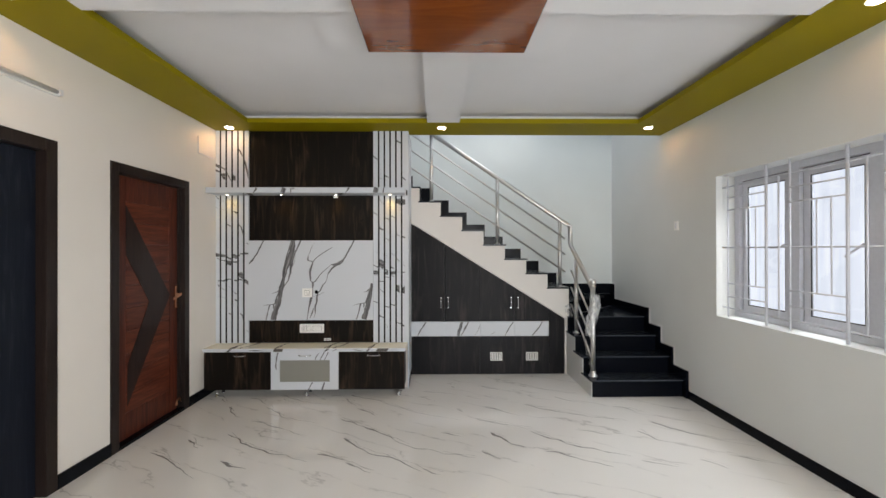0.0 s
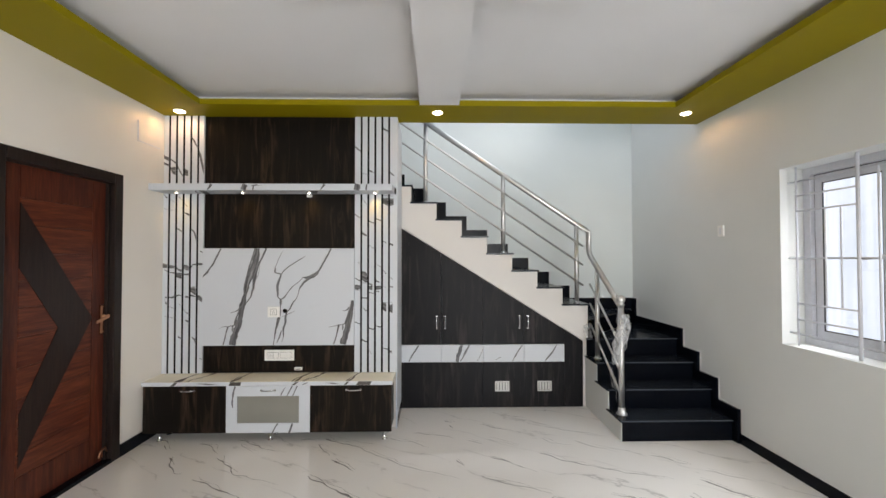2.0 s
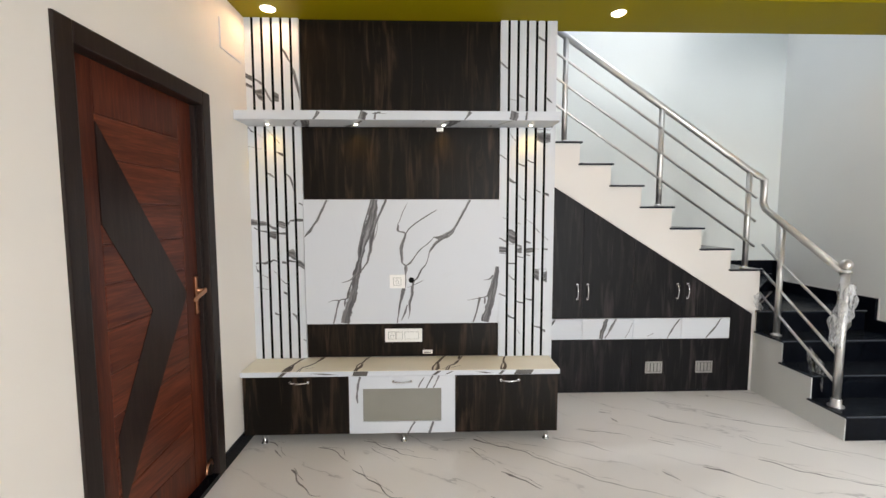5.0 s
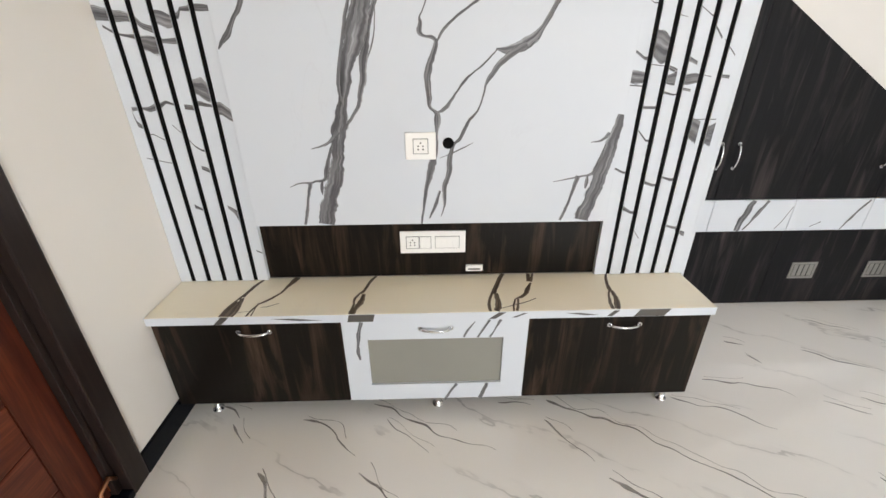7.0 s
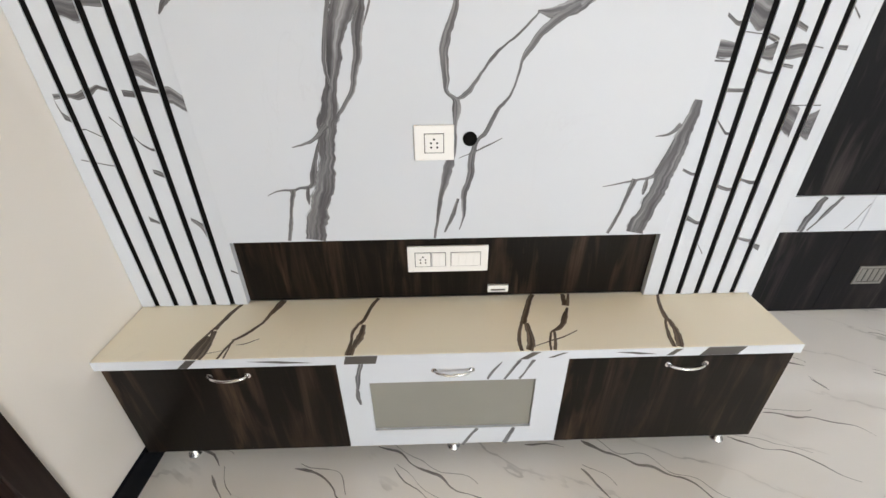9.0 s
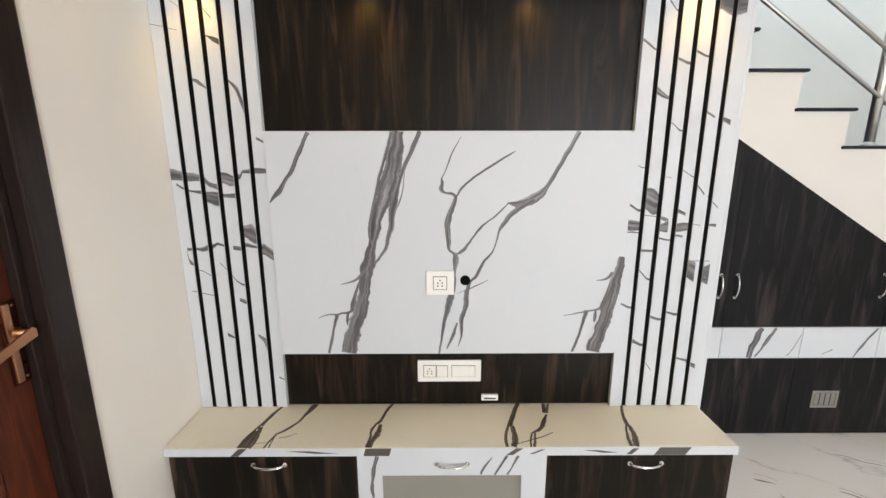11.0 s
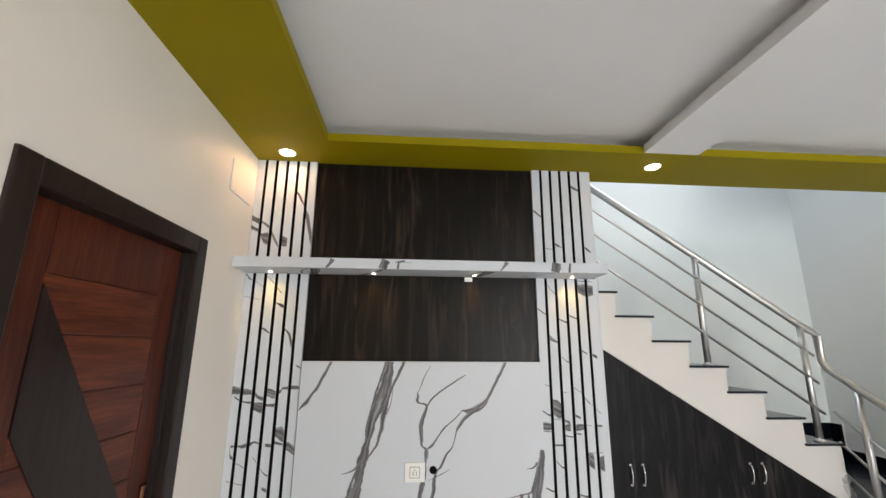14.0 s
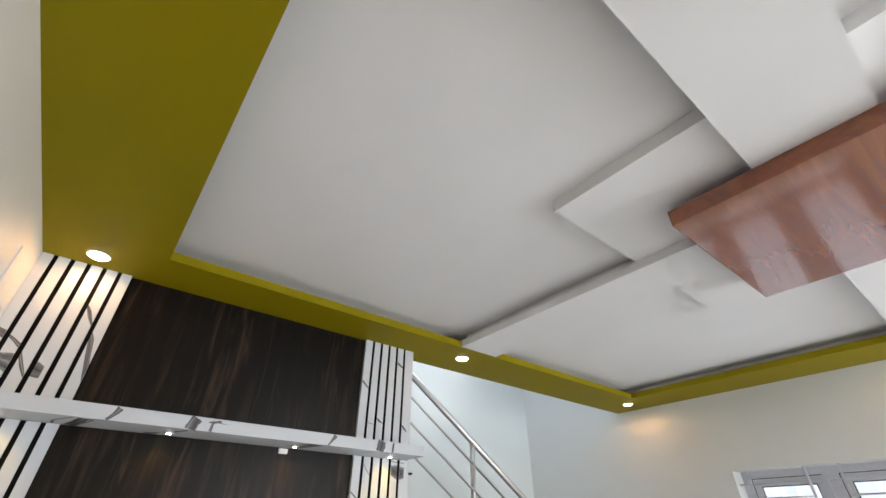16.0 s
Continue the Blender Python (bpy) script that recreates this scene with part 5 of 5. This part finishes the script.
lever = prism([(4.500, 1.072), (4.500, 1.052), (4.440, 1.036), (4.392, 1.022), (4.382, 1.030), (4.386, 1.042), (4.440, 1.060), (4.490, 1.078)], X + 0.044, X + 0.051, "x")
bmesh.ops.bevel(lever, geom=list(lever.edges), offset=0.0022, segments=2, profile=0.6, affect="EDGES")
add_lathe(lever, (X + 0.005, 4.492, 1.064), [(0.013, 0.0), (0.013, 0.006), (0.0085, 0.010), (0.0085, 0.040)], 16, "x")
part("lever", lever, copper, h, "flat antique copper lever")
for z in (0.950, 1.130):
    part("screw", lathe((X + 0.005, 4.498, z), [(0.0035, 0.0), (0.0035, 0.0012), (0.002, 0.0016)], 10, "x"), copper, h)
part("keyhole", lathe((X + 0.005, 4.498, 0.985), [(0.0045, 0.0), (0.0045, 0.0008)], 12, "x"), black_matt, h)
bm = tube([(X + 0.002, 4.548, 0.075), (X + 0.02, 4.528, 0.085), (X + 0.03, 4.498, 0.125), (X + 0.03, 4.458, 0.11), (X + 0.035, 4.438, 0.075)], 0.006, 10)
add_box(bm, X, X + 0.006, 4.508, 4.568, 0.05, 0.10)
part("door_stop", bm, copper, leafpart, "hooked metal foot stopper")
# dark strip added where the gap between leaf and frame lies in shadow
part("rebate", boxes((X - 0.002, X + 0.022, 4.509, 4.529, 0.03, 2.02), bevel=0.002), frame_brown, door, "dark strip standing in for the shadowed rebate of the frame")
part("threshold", boxes((LEFT - 0.20, LEFT + 0.012, 3.757, 4.529, 0.0, 0.028), bevel=0.002), granite_black, door, "black granite threshold")

door2 = thing("door_2", (LEFT, 2.765, 0), "closed blue-black laminate door in a dark brown frame", "door")
door_frame(door2, *DOOR2)
lf = part("leaf", boxes((LEFT - 0.085, LEFT - 0.05, DOOR2[0] + 0.077, DOOR2[1] - 0.077, 0.004, DOOR2[2] - 0.078), bevel=0.001), navy_door, door2, "blue-black laminate door leaf")

tubelight = thing("tube_light", (LEFT, 2.7, 2.42), "unlit white batten tube light on the cream wall above the doors", "wall lamp")
part("batten", boxes((LEFT, LEFT + 0.022, 2.06, 3.27, 2.395, 2.432), bevel=0.003), switch_white, tubelight)
part("tube", tube([(LEFT + 0.036, 2.10, 2.414), (LEFT + 0.036, 3.23, 2.414)], 0.013, 14), plain("frosted_tube", (0.76, 0.75, 0.73), 0.4), tubelight, "frosted tube")
for y in (2.075, 3.235):
    part("end_cap", boxes((LEFT + 0.022, LEFT + 0.052, y, y + 0.022, 2.396, 2.431), bevel=0.002), trim_white, tubelight)

fuse = thing("distribution_box", (LEFT, 4.89, 2.5), "flush cream painted fuse box cover high on the wall", "fuse box")
part("cover", boxes((LEFT - 0.01, LEFT + 0.0006, 4.765, 5.02, 2.412, 2.565)), wall_paint, fuse)
part("rim", boxes((LEFT, LEFT + 0.006, 4.758, 4.765, 2.405, 2.572), (LEFT, LEFT + 0.006, 4.765, 5.02, 2.405, 2.412)), trim_white, fuse, "thin raised rim")

sw = thing("wall_switch", (RIGHT, 4.915, 1.70), "small white bell switch on the white wall beside the stairs", "switch")
part("plate", boxes((RIGHT - 0.014, RIGHT, 4.880, 4.948, 1.656, 1.750), bevel=0.004), switch_white, sw)
part("rocker", boxes((RIGHT - 0.0175, RIGHT - 0.014, 4.900, 4.928, 1.674, 1.732), bevel=0.0015), trim_white, sw)

# ---------------------------------------------------------------- window
win = thing("window_1", (RIGHT + 0.2, 3.38, WIN[2]), "three-sash grey-white upvc window set deep in the wall", "window")
WX0, WX1 = RIGHT + 0.165, RIGHT + 0.228
bm = bmesh.new()
y0, y1, z0, z1 = WIN
add_box(bm, WX0, WX1, y0, y1, z0, z0 + 0.05, bevel=0.002)
add_box(bm, WX0, WX1, y0, y1, z1 - 0.05, z1, bevel=0.002)
for a, b in ((y0, y0 + 0.055), (3.08, 3.18), (3.67, 3.77), (y1 - 0.055, y1)):
    add_box(bm, WX0, WX1, a, b, z0 + 0.05, z1 - 0.05, bevel=0.002)
part("window_frame", bm, upvc, win, "grey-white upvc outer frame")
for a, b in ((y0 + 0.055, 3.08), (3.18, 3.67), (3.77, y1 - 0.055)):
    s0, s1 = WX0 + 0.028, WX0 + 0.058
    w, v, zz0, zz1 = 0.056, 0.054, z0 + 0.056, z1 - 0.056
    bm = boxes((s0, s1, a + 0.006, b - 0.006, zz0, zz0 + v), (s0, s1, a + 0.006, b - 0.006, zz1 - v, zz1), (s0, s1, a + 0.006, a + w, zz0 + v, zz1 - v),
               (s0, s1, b - w, b - 0.006, zz0 + v, zz1 - v), bevel=0.0015)
    sash = part("sash", bm, upvc, win, "opening window sash")
    g0, g1 = s0 + 0.004, s0 + 0.010
    part("gasket", boxes((g0, g1, a + w, a + w + 0.007, zz0 + v, zz1 - v), (g0, g1, b - w - 0.007, b - w, zz0 + v, zz1 - v),
                         (g0, g1, a + w, b - w, zz0 + v, zz0 + v + 0.007), (g0, g1, a + w, b - w, zz1 - v - 0.007, zz1 - v)), gasket, sash)
    part("seal", boxes((s0 + 0.004, s0 + 0.02, a + 0.0005, a + 0.0055, zz0 - 0.005, zz1 + 0.005), (s0 + 0.004, s0 + 0.02, b - 0.0055, b - 0.0005, zz0 - 0.005, zz1 + 0.005),
                       (s0 + 0.004, s0 + 0.02, a + 0.0055, b - 0.0055, zz0 - 0.005, zz0 - 0.0005), (s0 + 0.004, s0 + 0.02, a + 0.0055, b - 0.0055, zz1 + 0.0005, zz1 + 0.005)),
         gasket, sash, "black rubber seal round the sash")
    pane = part("pane", boxes((s0 + 0.012, s0 + 0.018, a + w, b - w, zz0 + v, zz1 - v)), clear_glass, sash, "clear window glass")
    pane.visible_shadow = False
    hy = a + 0.030
    bm = boxes((s0 - 0.008, s0, hy - 0.012, hy + 0.012, 1.44, 1.53), bevel=0.002)
    add_tube(bm, [(s0 - 0.008, hy, 1.49), (s0 - 0.035, hy, 1.49), (s0 - 0.038, hy + 0.02, 1.475), (s0 - 0.038, hy + 0.115, 1.47 if a > 3.7 else 1.41)], 0.007, 10)
    part("latch", bm, upvc, sash, "white window latch handle")
structure("window_sill", boxes((RIGHT - 0.004, RIGHT + 0.165, y0, y1, z0 - 0.001, z0 + 0.006)), dimmed_white_paint, "white painted window sill")

grille = thing("window_grille", (RIGHT + 0.06, 3.38, WIN[2]), "white painted steel bar grille set inside the window opening", "window grille")
GX = RIGHT + 0.055
GZ0, GZ1 = z0 + 0.006, z1


def bar(a, b, r):
    part("bar", tube([a, b], r, 8), grille_paint, grille)


for off in (0.0, -0.628, -1.256):
    for y, zz0, zz1, flat in ((4.25, GZ0, GZ1, 0.008), (3.835, GZ0, GZ1, 0.013), (3.72, 0.955, 2.0, 0.008), (3.94, 1.165, 1.795, 0.007), (4.042, 1.165, 1.795, 0.007)):
        yy = y + off
        if yy > WIN[0] + 0.02:
            bar((GX, yy, zz0), (GX, yy, zz1), flat * 0.75)
    for z in (1.90, 1.795, 1.165, 1.055):
        a, b = 4.25 + off, 3.835 + off
        if b > WIN[0]:
            bar((GX - 0.004, a, z), (GX - 0.004, b, z), 0.006)
for z in (2.0, 1.475, 0.955):
    bar((GX + 0.006, WIN[0], z), (GX + 0.006, WIN[1], z), 0.0065)

# ---------------------------------------------------------------- downlights
first = None
for x, y in ((-1.80, 4.965), (0.37, 4.965), (2.50, 4.94), (-1.80, 2.76), (2.54, 2.76), (-1.79, 0.45), (0.385, 0.45), (2.52, 0.45)):
    if first is None:
        first = thing("downlight", (x, y, LOW), "round white recessed warm downlight in the olive ceiling border", "ceiling light", "ceiling downlights")
        part("trim_ring", lathe((x, y, LOW - 0.003), [(0.042, 0.0005), (0.043, 0.0), (0.048, 0.001), (0.049, 0.003)], 28), trim_white, first)
        part("lens", lathe((x, y, LOW - 0.0055), [(0.020, -0.0050), (0.034, -0.0030), (0.041, 0.0015), (0.042, 0.003)], 24), lamp_glow, first, "glowing warm lens")
    else:
        copy_thing(first, Matrix.Translation((x, y, LOW)))
    lamp("downlight_lamp", "SPOT", look((x, y, LOW - 0.014), (x, y, 0)), 3.7, WARM, radius=0.03, cone=170, blend=0.3)
